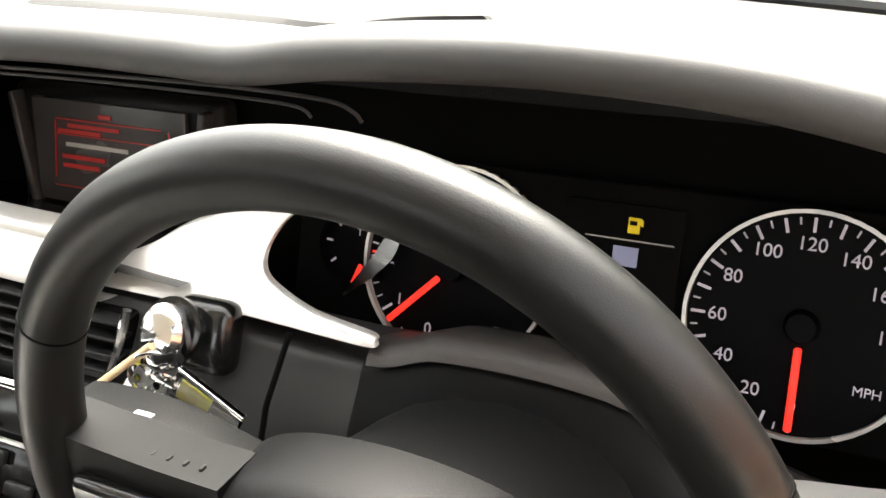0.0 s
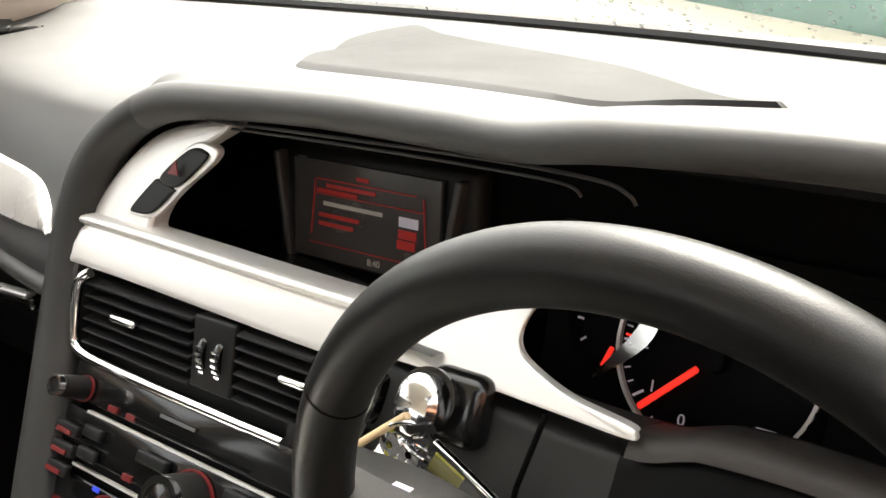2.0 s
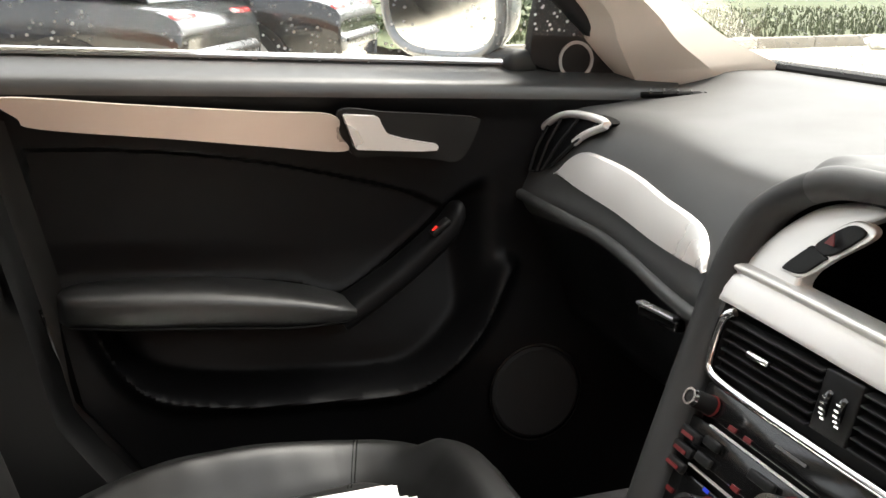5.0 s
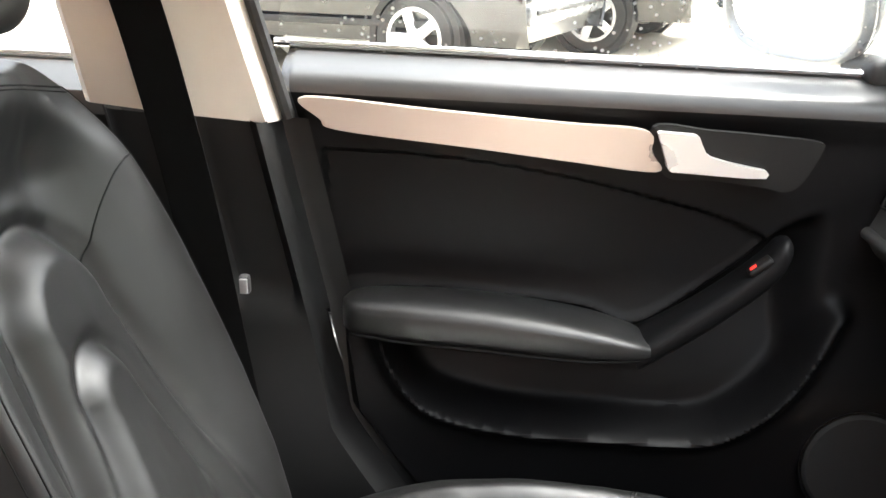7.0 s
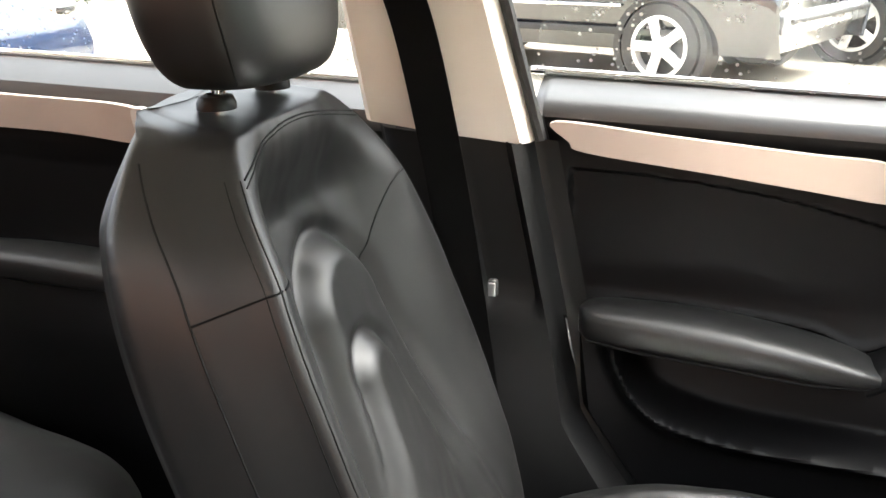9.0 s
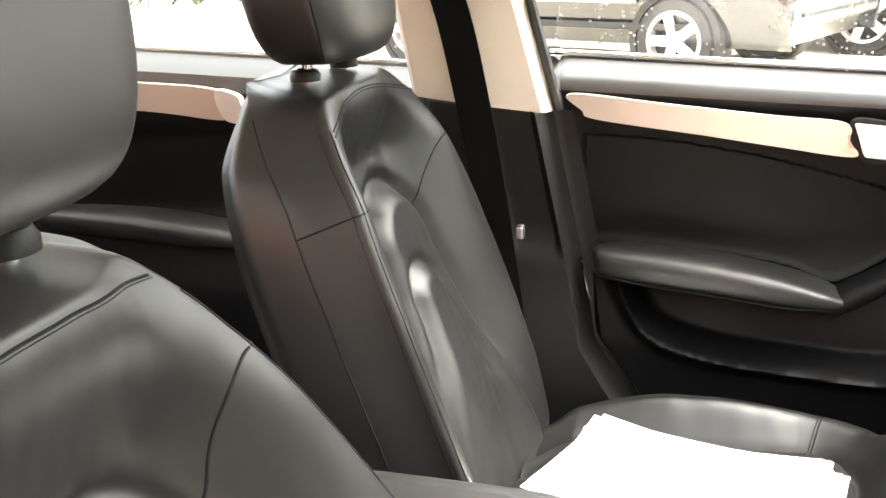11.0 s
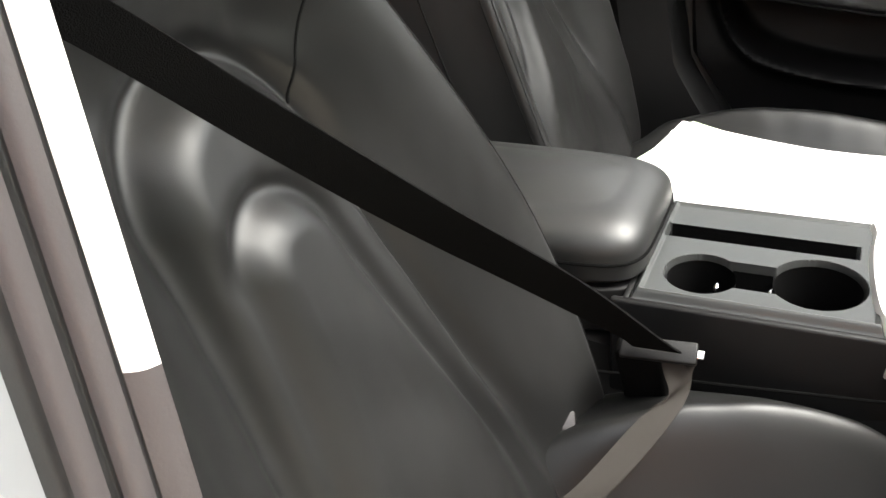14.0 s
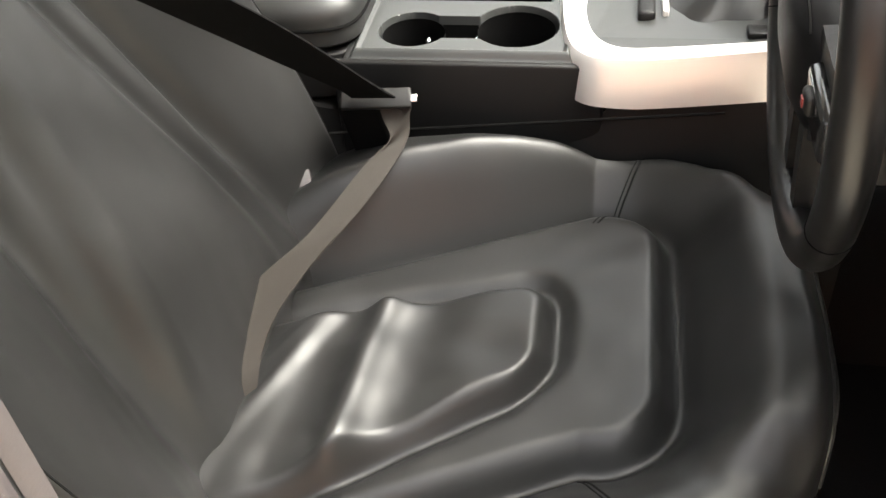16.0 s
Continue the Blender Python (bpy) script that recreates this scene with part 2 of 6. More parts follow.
ground = part("ground", grid([[(x, y, 0) for x in (-300, -40, -12, 12, 40, 300)] for y in (-300, -40, -12, 12, 40, 300)]), ASPHALT)
tagged(ground, "pale sandy concrete forecourt with worn patches", "ground", kind="structure")


def verge():
    bm = bmesh.new()
    rng = random.Random(4)
    for i in range(9000):
        y = rng.uniform(4, 30)
        x = -11.95 - rng.uniform(0, 1) ** 1.5 * 9
        h, a = rng.uniform(0.05, 0.16), rng.uniform(0, 6.3)
        w = 0.025
        d = Vector((math.cos(a) * w, math.sin(a) * w, 0))
        p = Vector((x, y, 0.14))
        q = [bm.verts.new(p - d), bm.verts.new(p + d), bm.verts.new(p + Vector((rng.uniform(-0.05, 0.05), rng.uniform(-0.05, 0.05), h)))]
        bm.faces.new(q)
    return bm


grass = part("grass", verge(), GRASS)
tagged(grass, "short rough green grass on a verge", "grass", kind="stuff")
part("verge_soil", grid([[(-11.75 - d, y, 0.14 + 0.002 * d) for y in np.linspace(3, 60, 20)] for d in np.linspace(0, 40, 8)]), GRASS)
tagged(bpy.data.objects["verge_soil"], "green grassy bank behind a low kerb", "verge", kind="structure")
for i in range(24):
    y = 4 + i * 1.0
    k = part("kerb", box(0.16, 0.98, 0.18, 0.02, 2, m=pose(-11.65, y, 0.07)), WALL)
    tagged(k, "weathered grey concrete kerb stone", "kerb", "kerb stones", "structure")
for i, (x, y, s) in enumerate(((-11.0, 10.2, 0.45), (-10.8, 12.2, 0.40), (-10.6, 13.0, 0.75), (-10.9, 12.8, 0.4))):
    bm = bmesh.new()
    bmesh.ops.create_icosphere(bm, subdivisions=2, radius=s * 0.5)
    for v in bm.verts:
        v.co *= 1 + 0.35 * noise.noise(v.co * 6 + Vector((i, 0, 0)))
        v.co.z *= 0.45
    tagged(part("litter_bag", at(bm, pose(x, y, s * 0.18)), PAPER), "crumpled pale plastic bag on the ground", "litter", "litter by the kerb")
TARMAC = material("dark_tarmac", (0.055, 0.055, 0.058), 0.9, grain=0.8, size=80, vary=0.2, blotch=1.5)
part("road_patch", grid([[(x, y, 0.012) for x in np.linspace(-11.5, 6, 8)] for y in (14.0, 17, 25, 60)]), TARMAC)
tagged(bpy.data.objects["road_patch"], "dark tarmac road past the forecourt", "road", kind="structure")
GREENPAINT = material("dull_green_paint", (0.10, 0.20, 0.17), 0.5, vary=0.15)
PALEWALL = material("pale_render", (0.62, 0.66, 0.58), 0.85, grain=0.6, size=40, vary=0.08, blotch=1.0)
shed = thing("workshop_building", "pale rendered building with a dull green plinth", "building", (-3, 9, 0))
SH = pose(-2.0, 8.35, 0, 0, 0, -40.5)
part("wall", box(17.0, 0.25, 3.4, 0.01, m=SH @ pose(0, 0.25, 2.1)), PALEWALL, shed)
part("plinth", box(17.1, 0.34, 0.55, 0.01, m=SH @ pose(0, 0.17, 0.27)), GREENPAINT, shed)
for k in range(6):
    d = part("door", box(1.5, 0.10, 2.3, 0.01, m=SH @ pose(-7.0 + 2.9 * k, 0.10, 1.55)), GREENPAINT if k % 2 else PALEWALL, shed)
    part("door_frame", box(1.6, 0.06, 0.08, 0.005, m=SH @ pose(-7.0 + 2.9 * k, 0.09, 2.75)), GREENPAINT, d)
part("roof", box(17.6, 1.2, 0.2, 0.02, m=SH @ pose(0, 0.4, 3.9)), WALL, shed)


def parked_car(name, label, paint, m, glassy):
    """A hatchback: body shell, glazed cabin, lamps, and wheels with five spokes."""
    c = thing(name, label, "car", (0, 0, 0), group="parked cars")
    lower = spline([(-2.1, 0.30), (-2.16, 0.55), (-2.08, 0.82), (-1.3, 0.93), (0.0, 0.95), (1.1, 0.94), (1.9, 0.84), (2.12, 0.62), (2.12, 0.32)], 40)
    bm = grid([[(sx * w, y, 0.28 + (z - 0.28) * k) for y, z in lower] for sx, w, k in ((-1, 0.80, 0.0), (-1, 0.86, 0.35), (-1, 0.885, 0.75), (-1, 0.84, 0.985), (-1, 0.70, 1.0), (1, 0.70, 1.0), (1, 0.84, 0.985), (1, 0.885, 0.75), (1, 0.86, 0.35), (1, 0.80, 0.0))])
    part("body", at(bm, m), paint, c)
    cab = spline([(-1.95, 0.90), (-1.55, 1.30), (-0.6, 1.46), (0.3, 1.44), (1.25, 0.92)], 26)
    bm = grid([[(sx * lerp(0.83, 0.60, max(0, (z - 0.9) / 0.56)) if abs(sx) == 1 else sx * 0.5, y, z) for y, z in cab] for sx in (-1, -0.5, 0.5, 1)])
    part("roof", at(bm, m), paint, c)
    for sx in (-1, 1):
        part("side_window", at(grid([[(sx * (lerp(0.84, 0.64, f) + 0.004), lerp(-1.6, -1.25, f) + g * lerp(2.65, 1.55, f), lerp(0.95, 1.36, f)) for g in np.linspace(0, 1, 6)] for f in (0, 0.5, 1)]), m), glassy, c)
        part("sill_strip", at(box(0.02, 3.0, 0.05, 0.008, m=pose(sx * 0.885, 0, 0.42)), m), RUBBER, c)
        part("tail_lamp", at(box(0.42, 0.12, 0.17, 0.04, m=pose(sx * 0.62, -2.07, 0.74)), m), TAIL, c)
        part("side_moulding", at(box(0.014, 2.1, 0.022, 0.005, m=pose(sx * 0.889, 0.05, 0.60)), m), CHROME, c)
        part("headlamp", at(box(0.30, 0.16, 0.13, 0.04, m=pose(sx * 0.66, 2.03, 0.70)), m), CHROME, c)
    part("rear_bumper", at(box(1.56, 0.16, 0.16, 0.05, 4, m=pose(0, -2.12, 0.50)), m), PAINT, c)
    part("bumper_strip", at(box(1.50, 0.03, 0.035, 0.01, m=pose(0, -2.205, 0.52)), m), RUBBER, c)
    for sx in (-1, 1):
        for y in (-1.32, 1.35):
            w = m @ pose(sx * 0.80, y, 0.32, 0, 90 * sx, 0)
            tyre = part("wheel", lathe([(0.22, -0.08), (0.30, -0.09), (0.32, -0.05), (0.32, 0.07), (0.30, 0.10), (0.22, 0.095)], 36, w), RUBBER, c, "black tyre")
            part("rim", lathe([(0.235, 0.09), (0.225, 0.10), (0.21, 0.085), (0.20, 0.02), (0.0, 0.015)], 36, w), RUBBER, tyre)
            part("rim_edge", ring(0.226, 0.196, 0.098, 36, w), RIMALLOY, tyre)
            part("hub_cap", lathe([(0.0, 0.100), (0.050, 0.098), (0.062, 0.085), (0.062, 0.03)], 24, w), RIMALLOY, tyre)
            for k in range(5):
                part("rim_spoke", at(box(0.078, 0.19, 0.03, 0.012, m=pose(0, 0, 0, 0, 0, 72 * k) @ pose(0, 0.115, 0.082)), w), RIMALLOY, tyre)
            part("arch_liner", at(lathe([(0.37, -0.12), (0.37, 0.095), (0.32, 0.09)], 30), w), RUBBER, c)
    return c


TAIL = material("red_lamp_glass", (0.35, 0.02, 0.02), 0.2, coat=0.5)
NAVY = material("dark_blue_car_paint", (0.012, 0.022, 0.05), 0.15, coat=0.8)
DARKGLASS = material("dark_tinted_window", (0.01, 0.012, 0.012), 0.08, coat=0.5)
BLUEPAINT = material("blue_hoarding_paint", (0.02, 0.16, 0.62), 0.5, vary=0.1)
parked_car("parked_car", "black hatchback with bright alloy wheels parked alongside", CARBLACK, pose(-7.95, -1.55, 0.0, 0, 0, 155), DARKGLASS)
parked_car("parked_car", "black estate car parked beside the first one", CARBLACK, pose(-9.6, -0.10, 0.0, 0, 0, 155), DARKGLASS)
# Added out of direct view, so that the door mirror reflects something dark.
parked_car("parked_car", "dark blue hatchback added to darken the door mirror", NAVY, pose(-4.4, -6.6, 0, 0, 0, 4), DARKGLASS)
hoard = thing("hoarding", "bright blue painted site hoarding", "hoarding", (-11, -18, 0))
for k in range(6):
    part("panel", box(1.18, 0.05, 2.4, 0.01, m=pose(-14.2 + 1.2 * k, -18, 1.2)), BLUEPAINT, hoard)
LEAFY = material("hedge_leaves", (0.05, 0.075, 0.03), 0.8, vary=0.5, blotch=4)
bm = bmesh.new()
rng = random.Random(9)
for i in range(20000):
    p = Vector((-15.5 + rng.gauss(0, 0.45), rng.uniform(-40, 9), rng.uniform(0.05, 2.3 + 0.5 * noise.noise(Vector((i * 0.001, 0, 0))))))
    a, b = rng.uniform(0, 6.3), rng.uniform(-1, 1)
    d, e = Vector((math.cos(a), math.sin(a), b)) * 0.07, Vector((-math.sin(a), math.cos(a), rng.uniform(-1, 1))) * 0.05
    bm.faces.new([bm.verts.new(p - d), bm.verts.new(p - e), bm.verts.new(p + d), bm.verts.new(p + e)])
tagged(part("hedge", bm, LEAFY), "dense dark green hedge behind the parked cars", "hedge", kind="stuff")

# ---- car shell ----
shell = thing("car_shell", "silver saloon car body round a black leather cabin", "car body", (0, 0, 0))
part("floor_pan", box(1.50, 3.2, 0.04, 0.01, m=pose(0, -0.8, 0.26)), CARPET, shell)
part("tunnel", box(0.20, 2.3, 0.22, 0.05, 4, m=pose(0.02, -0.35, 0.36)), CARPET, shell)
part("roof", thick(grid([[(x, y, 1.365 + 0.05 * (1 - (x / 0.62) ** 2) - 0.04 * ((y + 0.8) / 0.9) ** 2) for x in np.linspace(-0.62, 0.62, 15)] for y in np.linspace(-1.75, -0.20, 15)]), 0.03), HEAD, shell)
part("rear_bulkhead", box(1.4, 0.06, 0.75, 0.01, m=pose(0, -1.78, 0.60)), CARPET, shell)
part("firewall", box(1.5, 0.04, 0.64, 0.01, m=pose(0, 0.78, 0.57)), CARPET, shell)


def loft(sections, n=30):
    """A solid through quads or polygons given at a few stations."""
    k = len(sections[0])
    lines = [spline([s[j] for s in sections], n) for j in range(k)]
    return grid([[lines[j][i] for j in range(k)] for i in range(n)], close_u=True, cap=True)


def front_pillar(sx):
    st = []
    for z, y0, y1, x in ((0.925, 0.33, 0.63, 0.745), (0.955, 0.30, 0.57, 0.725), (0.995, 0.268, 0.47, 0.705), (1.045, 0.235, 0.385, 0.69), (1.15, 0.10, 0.21, 0.665), (1.36, -0.20, -0.11, 0.61)):
        x0, x1 = x - 0.012, x - 0.0
        st.append([(sx * x0, y0 + 0.02, z), (sx * (x0 - 0.02), lerp(y0, y1, 0.5), z), (sx * x1, y1, z), (sx * (x1 + 0.06), y1 + 0.01, z), (sx * (x0 + 0.06), y0, z)])
    return loft(st, 28)


for sx, nm in ((-1, "windscreen_pillar"), (1, "windscreen_pillar")):
    p = part(nm, front_pillar(sx), BEIGE, shell)
scr = []
for f in np.linspace(0, 1, 14):
    scr.append([(x * lerp(1.0, 0.80, f), lerp(0.675, -0.15, f) - 0.10 * (x / 0.75) ** 2 * (1 - 0.3 * f), lerp(0.925 - 0.03 * x, 1.40 - 0.05 * (x / 0.75) ** 2, f ** 0.9)) for x in np.linspace(-0.76, 0.76, 21)])
ws = part("windscreen", grid(scr), SPECKS, shell, "rain-specked windscreen glass")
ws.visible_shadow = False


# ---- dashboard ----
def base_y(x):
    """Plan line of the windscreen's foot."""
    return 0.665 - 0.10 * (x / 0.75) ** 2


def base_z(x):
    return 0.918 - 0.037 * x


dash = thing("dashboard", "black soft-touch dashboard with satin aluminium trim", "dashboard", (0, 0.3, 0.5))
LIPPATH = [(-0.105, -0.06, 0.50), (-0.130, 0.01, 0.60), (-0.155, 0.06, 0.69), (-0.176, 0.105, 0.775), (-0.181, 0.130, 0.835), (-0.160, 0.145, 0.892), (-0.105, 0.150, 0.927), (-0.04, 0.148, 0.939), (0.06, 0.142, 0.945), (0.15, 0.135, 0.946), (0.20, 0.128, 0.947), (0.26, 0.118, 0.956), (0.36, 0.110, 0.962), (0.45, 0.112, 0.955), (0.54, 0.122, 0.930), (0.62, 0.135, 0.885), (0.66, 0.14, 0.81)]
lip = spline(LIPPATH, 120)


LIPTOP = lip[min(range(len(lip)), key=lambda k: lip[k][0]):]


def lip_at(x):
    """The hood's edge over a place across the car."""
    xs = [p[0] for p in LIPTOP]
    return (x, float(np.interp(x, xs, [p[1] for p in LIPTOP])), float(np.interp(x, xs, [p[2] for p in LIPTOP])))


def left_profile(x):
    ez = curve_at([(-0.80, 0.895), (-0.70, 0.903), (-0.55, 0.912), (-0.3, 0.912), (-0.16, 0.915)], x)
    ey = 0.205 - 0.05 * smoothstep(-0.5, -0.15, x)
    bz = base_z(x)
    prof = [(base_y(x), bz), (base_y(x) - 0.10, bz + 0.004), (0.42, lerp(bz, ez, 0.4) + 0.006), (0.30, ez + 0.010), (ey + 0.035, ez + 0.004), (ey + 0.006, ez - 0.012), (ey - 0.018, ez - 0.045), (ey - 0.040, ez - 0.090), (ey - 0.048, ez - 0.112), (ey - 0.040, ez - 0.132), (ey - 0.02, ez - 0.16), (ey + 0.01, ez - 0.24), (0.24, 0.60), (0.42, 0.50)]
    return spline(prof, 70)


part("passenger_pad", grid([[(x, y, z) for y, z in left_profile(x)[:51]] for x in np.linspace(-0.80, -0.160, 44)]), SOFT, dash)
# Near-black below the pad: footwell shade is put into the glovebox colour.
part("glovebox", grid([[(x, y, z) for y, z in left_profile(x)[50:]] for x in np.linspace(-0.80, -0.160, 44)]), DOORSKIN, dash, "black glovebox lid, darkened further for footwell shade")


def hood_profile(x):
    L = lip_at(min(x, 0.64))
    lz, ly, bz = L[2] + 0.012 - 0.0035 * smoothstep(-0.10, 0.0, x), L[1] + 0.004, base_z(x)
    prof = [(base_y(x), bz), (base_y(x) - 0.10, bz + 0.004), (0.42, lerp(bz, lz, 0.28) + 0.004), (0.29, lerp(bz, lz, 0.55) + 0.003), (ly + 0.06, lz - 0.007), (ly + 0.02, lz), (ly, lz - 0.003)]
    return spline(prof, 44)


def top_z(profile, y):
    p = [q for q in profile if q[1] > 0.86][::-1]
    return float(np.interp(y, [q[0] for q in p], [q[1] for q in p]))


SIDE, INNER = left_profile(-0.16), hood_profile(-0.165)


def meet(x, y, z):
    """Brings the hood's end level with the passenger side."""
    return z + (top_z(SIDE, y) - top_z(INNER, y)) * smoothstep(-0.07, -0.162, x) * smoothstep(0.15, 0.19, y)


part("hood_pad", grid([[(x, y, meet(x, y, z)) for y, z in hood_profile(x)] for x in np.linspace(-0.165, 0.80, 110)]), SOFT, dash)


def pad_z(x, y):
    """Height of the dashboard's top at a place."""
    return top_z(left_profile(x), y) if x < -0.16 else meet(x, y, top_z(hood_profile(x), y))


# Darker copy of the dash plastic, for the shaded stack side and lower panel.
LIPSKIN = material("soft_plastic_in_shade", (0.024, 0.024, 0.0235), 0.52, spec=0.40, grain=0.08, size=2000, voronoi=True)
SPLIT = 44
part("stack_lip", tube(lip[:SPLIT + 1], lambda f: 0.0195 - 0.006 * smoothstep(0.70, 1.0, f), 16), LIPSKIN, dash)
part("hood_lip", tube([(x, y, z - 0.002 * smoothstep(-0.10, 0.0, x)) for x, y, z in lip[SPLIT:]], lambda f: 0.0135 - 0.0030 * smoothstep(0.0, 0.2, f), 16), SOFT, dash)
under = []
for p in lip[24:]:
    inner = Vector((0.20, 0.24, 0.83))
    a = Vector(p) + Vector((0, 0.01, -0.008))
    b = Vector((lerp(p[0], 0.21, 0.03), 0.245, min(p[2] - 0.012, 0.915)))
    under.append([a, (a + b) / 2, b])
# Roof and back near-black: shade under the hood is in their colour.
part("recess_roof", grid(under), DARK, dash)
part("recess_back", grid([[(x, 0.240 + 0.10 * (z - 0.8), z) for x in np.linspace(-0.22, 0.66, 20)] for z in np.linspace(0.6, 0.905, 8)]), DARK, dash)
part("recess_floor", grid([[(x, y, 0.836 - 0.012 * smoothstep(-0.1, 0.2, x) - 0.20 * (y - 0.12)) for x in np.linspace(-0.17, 0.15, 12)] for y in np.linspace(0.12, 0.25, 6)]), GLOSS, dash)
part("foot_seal", tube([(x, base_y(x) + 0.012, base_z(x) + 0.004) for x in np.linspace(-0.80, 0.80, 50)], 0.013, 10, flat=0.7), RUBBER, dash, "black windscreen seal")
part("side_defroster", at(box(0.10, 0.022, 0.006, 0.002, m=pose(0, 0, 0, 0, 0, 60)), pose(-0.655, 0.362, 0.9255, 2, 0, 0)), DARK, dash)
for k in range(5):
    part("defroster_fin", at(box(0.003, 0.022, 0.004, 0, m=pose(-0.036 + 0.018 * k, 0, 0.004)), pose(-0.655, 0.362, 0.9255, 2, 0, 60)), SOFT, dash)
# speaker lid on the top: a raised almond-shaped panel
GRILLE = material("speaker_mesh", (0.020, 0.020, 0.020), 0.72, spec=0.26, grain=0.15, size=1500, voronoi=True)
rows = []
for f in np.linspace(0, 1, 90):
    x = lerp(-0.221, 0.300, f)
    top = curve_at([(-0.221, 0.540), (-0.212, 0.568), (-0.17, 0.548), (-0.128, 0.524), (0.0, 0.476), (0.093, 0.430), (0.141, 0.392), (0.206, 0.325), (0.30, 0.200)], x)
    bot = curve_at([(-0.221, 0.525), (-0.212, 0.470), (-0.203, 0.440), (-0.15, 0.355), (-0.095, 0.270), (-0.080, 0.260), (-0.011, 0.248), (0.067, 0.232), (0.154, 0.218), (0.26, 0.196), (0.30, 0.192)], x)
    r = []
    for g in np.linspace(0, 1, 24):
        y = lerp(bot, top, g)
        e = min(f, 1 - f, g, 1 - g)
        r.append((x, y, pad_z(x, y) + (0.0030 if e > 0.008 else -0.002)))
    rows.append(r)
part("speaker_lid", grid(rows), GRILLE, dash, "dark almond-shaped speaker lid")
# lower dash faces
def panel_top(x):
    return curve_at([(0.05, 0.812), (0.175, 0.806), (0.20, 0.803), (0.27, 0.803), (0.30, 0.813), (0.38, 0.812), (0.42, 0.797), (0.46, 0.770), (0.60, 0.766), (0.80, 0.80)], x)


def lower_sheet(x0, x1):
    return grid([[(x, y, z) for y, z in spline([(0.170, panel_top(x) - 0.004), (0.130, panel_top(x)), (0.118, panel_top(x) - 0.012), (0.098, 0.755), (0.085, 0.69), (0.11, 0.62), (0.20, 0.55), (0.40, 0.48)], 36)] for x in np.linspace(x0, x1, 40)])


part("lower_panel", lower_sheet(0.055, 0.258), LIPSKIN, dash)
# Near-black skin carries the shade under the cluster lip.
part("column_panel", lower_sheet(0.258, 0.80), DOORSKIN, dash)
part("panel_gap", tube([(0.222, 0.1165, 0.815), (0.217, 0.098, 0.782), (0.212, 0.088, 0.74)], 0.0016, 6), DARK, dash)
part("stack_face", grid([[(x, y, z) for y, z in spline([(0.133, 0.835), (0.122, 0.80), (0.108, 0.757), (0.078, 0.70), (0.045, 0.64), (0.0, 0.57)], 20)] for x in np.linspace(-0.165, 0.10, 14)]), HARD, dash)


def facing(x, y, z, tilt=20, yaw=0):
    """A frame on the stack's sloping face: local x across, z up the slope, -y out."""
    return pose(x, y, z, -tilt, 0, yaw)


# silver frame: band below the screen, hazard arm and leaf beside the instruments
arm = spline([(-0.172, 0.826), (-0.165, 0.850), (-0.140, 0.885), (-0.105, 0.910), (-0.05, 0.921), (-0.046, 0.914), (-0.075, 0.895), (-0.094, 0.862), (-0.098, 0.850), (-0.094, 0.842), (-0.10, 0.823)], 60, True)
def lean(bm, y0, k, z0=0.83):
    """Tips an upright plate back with height."""
    for v in bm.verts:
        v.co.y += y0 + k * (v.co.z - z0)
    return bm


flat_sides("silver_arm", lean(plate(arm, 0.016, 0.003), 0.121, 0.45), SILVER, dash)
rows = []
for x in np.linspace(-0.170, 0.102, 32):
    zc = 0.834 - 0.006 * smoothstep(-0.17, 0.12, x)
    rows.append([(x, y, z) for y, z in spline([(0.142, zc + 0.015), (0.124, zc + 0.016), (0.120, zc + 0.012), (0.1225, zc + 0.008), (0.119, zc + 0.004), (0.111, zc - 0.012), (0.112, zc - 0.017), (0.135, zc - 0.020)], 22)])
part("silver_band", grid(rows), SILVER, dash)
leaf = spline([(0.060, 0.815), (0.085, 0.824), (0.112, 0.834), (0.134, 0.847), (0.166, 0.857), (0.198, 0.862), (0.191, 0.851), (0.188, 0.841), (0.191, 0.833), (0.202, 0.8275), (0.228, 0.821), (0.262, 0.8175), (0.266, 0.815), (0.263, 0.8125), (0.22, 0.8135), (0.178, 0.8145), (0.12, 0.814)], 90, True)
flat_sides("silver_leaf", lean(plate(leaf, 0.004, 0.0015), 0.118, 1.0, 0.81), SILVER, dash)
STOP = [(-0.625, 0.836), (-0.605, 0.857), (-0.585, 0.868), (-0.55, 0.871), (-0.45, 0.868), (-0.35, 0.863), (-0.27, 0.862), (-0.235, 0.857), (-0.212, 0.842), (-0.206, 0.830)]
SLOW = [(-0.625, 0.8345), (-0.55, 0.829), (-0.475, 0.825), (-0.35, 0.8235), (-0.25, 0.827), (-0.206, 0.829)]
rows = []
for x in [-0.625, -0.6245, -0.623] + list(np.linspace(-0.620, -0.208, 70)) + [-0.207, -0.206]:
    a, b = curve_at(STOP, x), curve_at(SLOW, x)
    q = 0.181 - 0.05 * smoothstep(-0.5, -0.15, x)
    rows.append([(x, q + 0.49 * (z - 0.867) + d, z) for z, d in ((a, 0.02), (a, 0.003), (a - 0.0015, 0.0), (lerp(a, b, 0.33), -0.001), (lerp(a, b, 0.67), -0.001), (b + 0.0015, 0.0), (b, 0.003), (b, 0.02))])
part("passenger_strip", grid(rows), SILVER, dash)
part("lower_ledge", tube([(x, 0.157 - 0.05 * smoothstep(-0.5, -0.15, x), 0.790) for x in np.linspace(-0.76, -0.19, 30)], 0.008, 10), SOFT, dash)
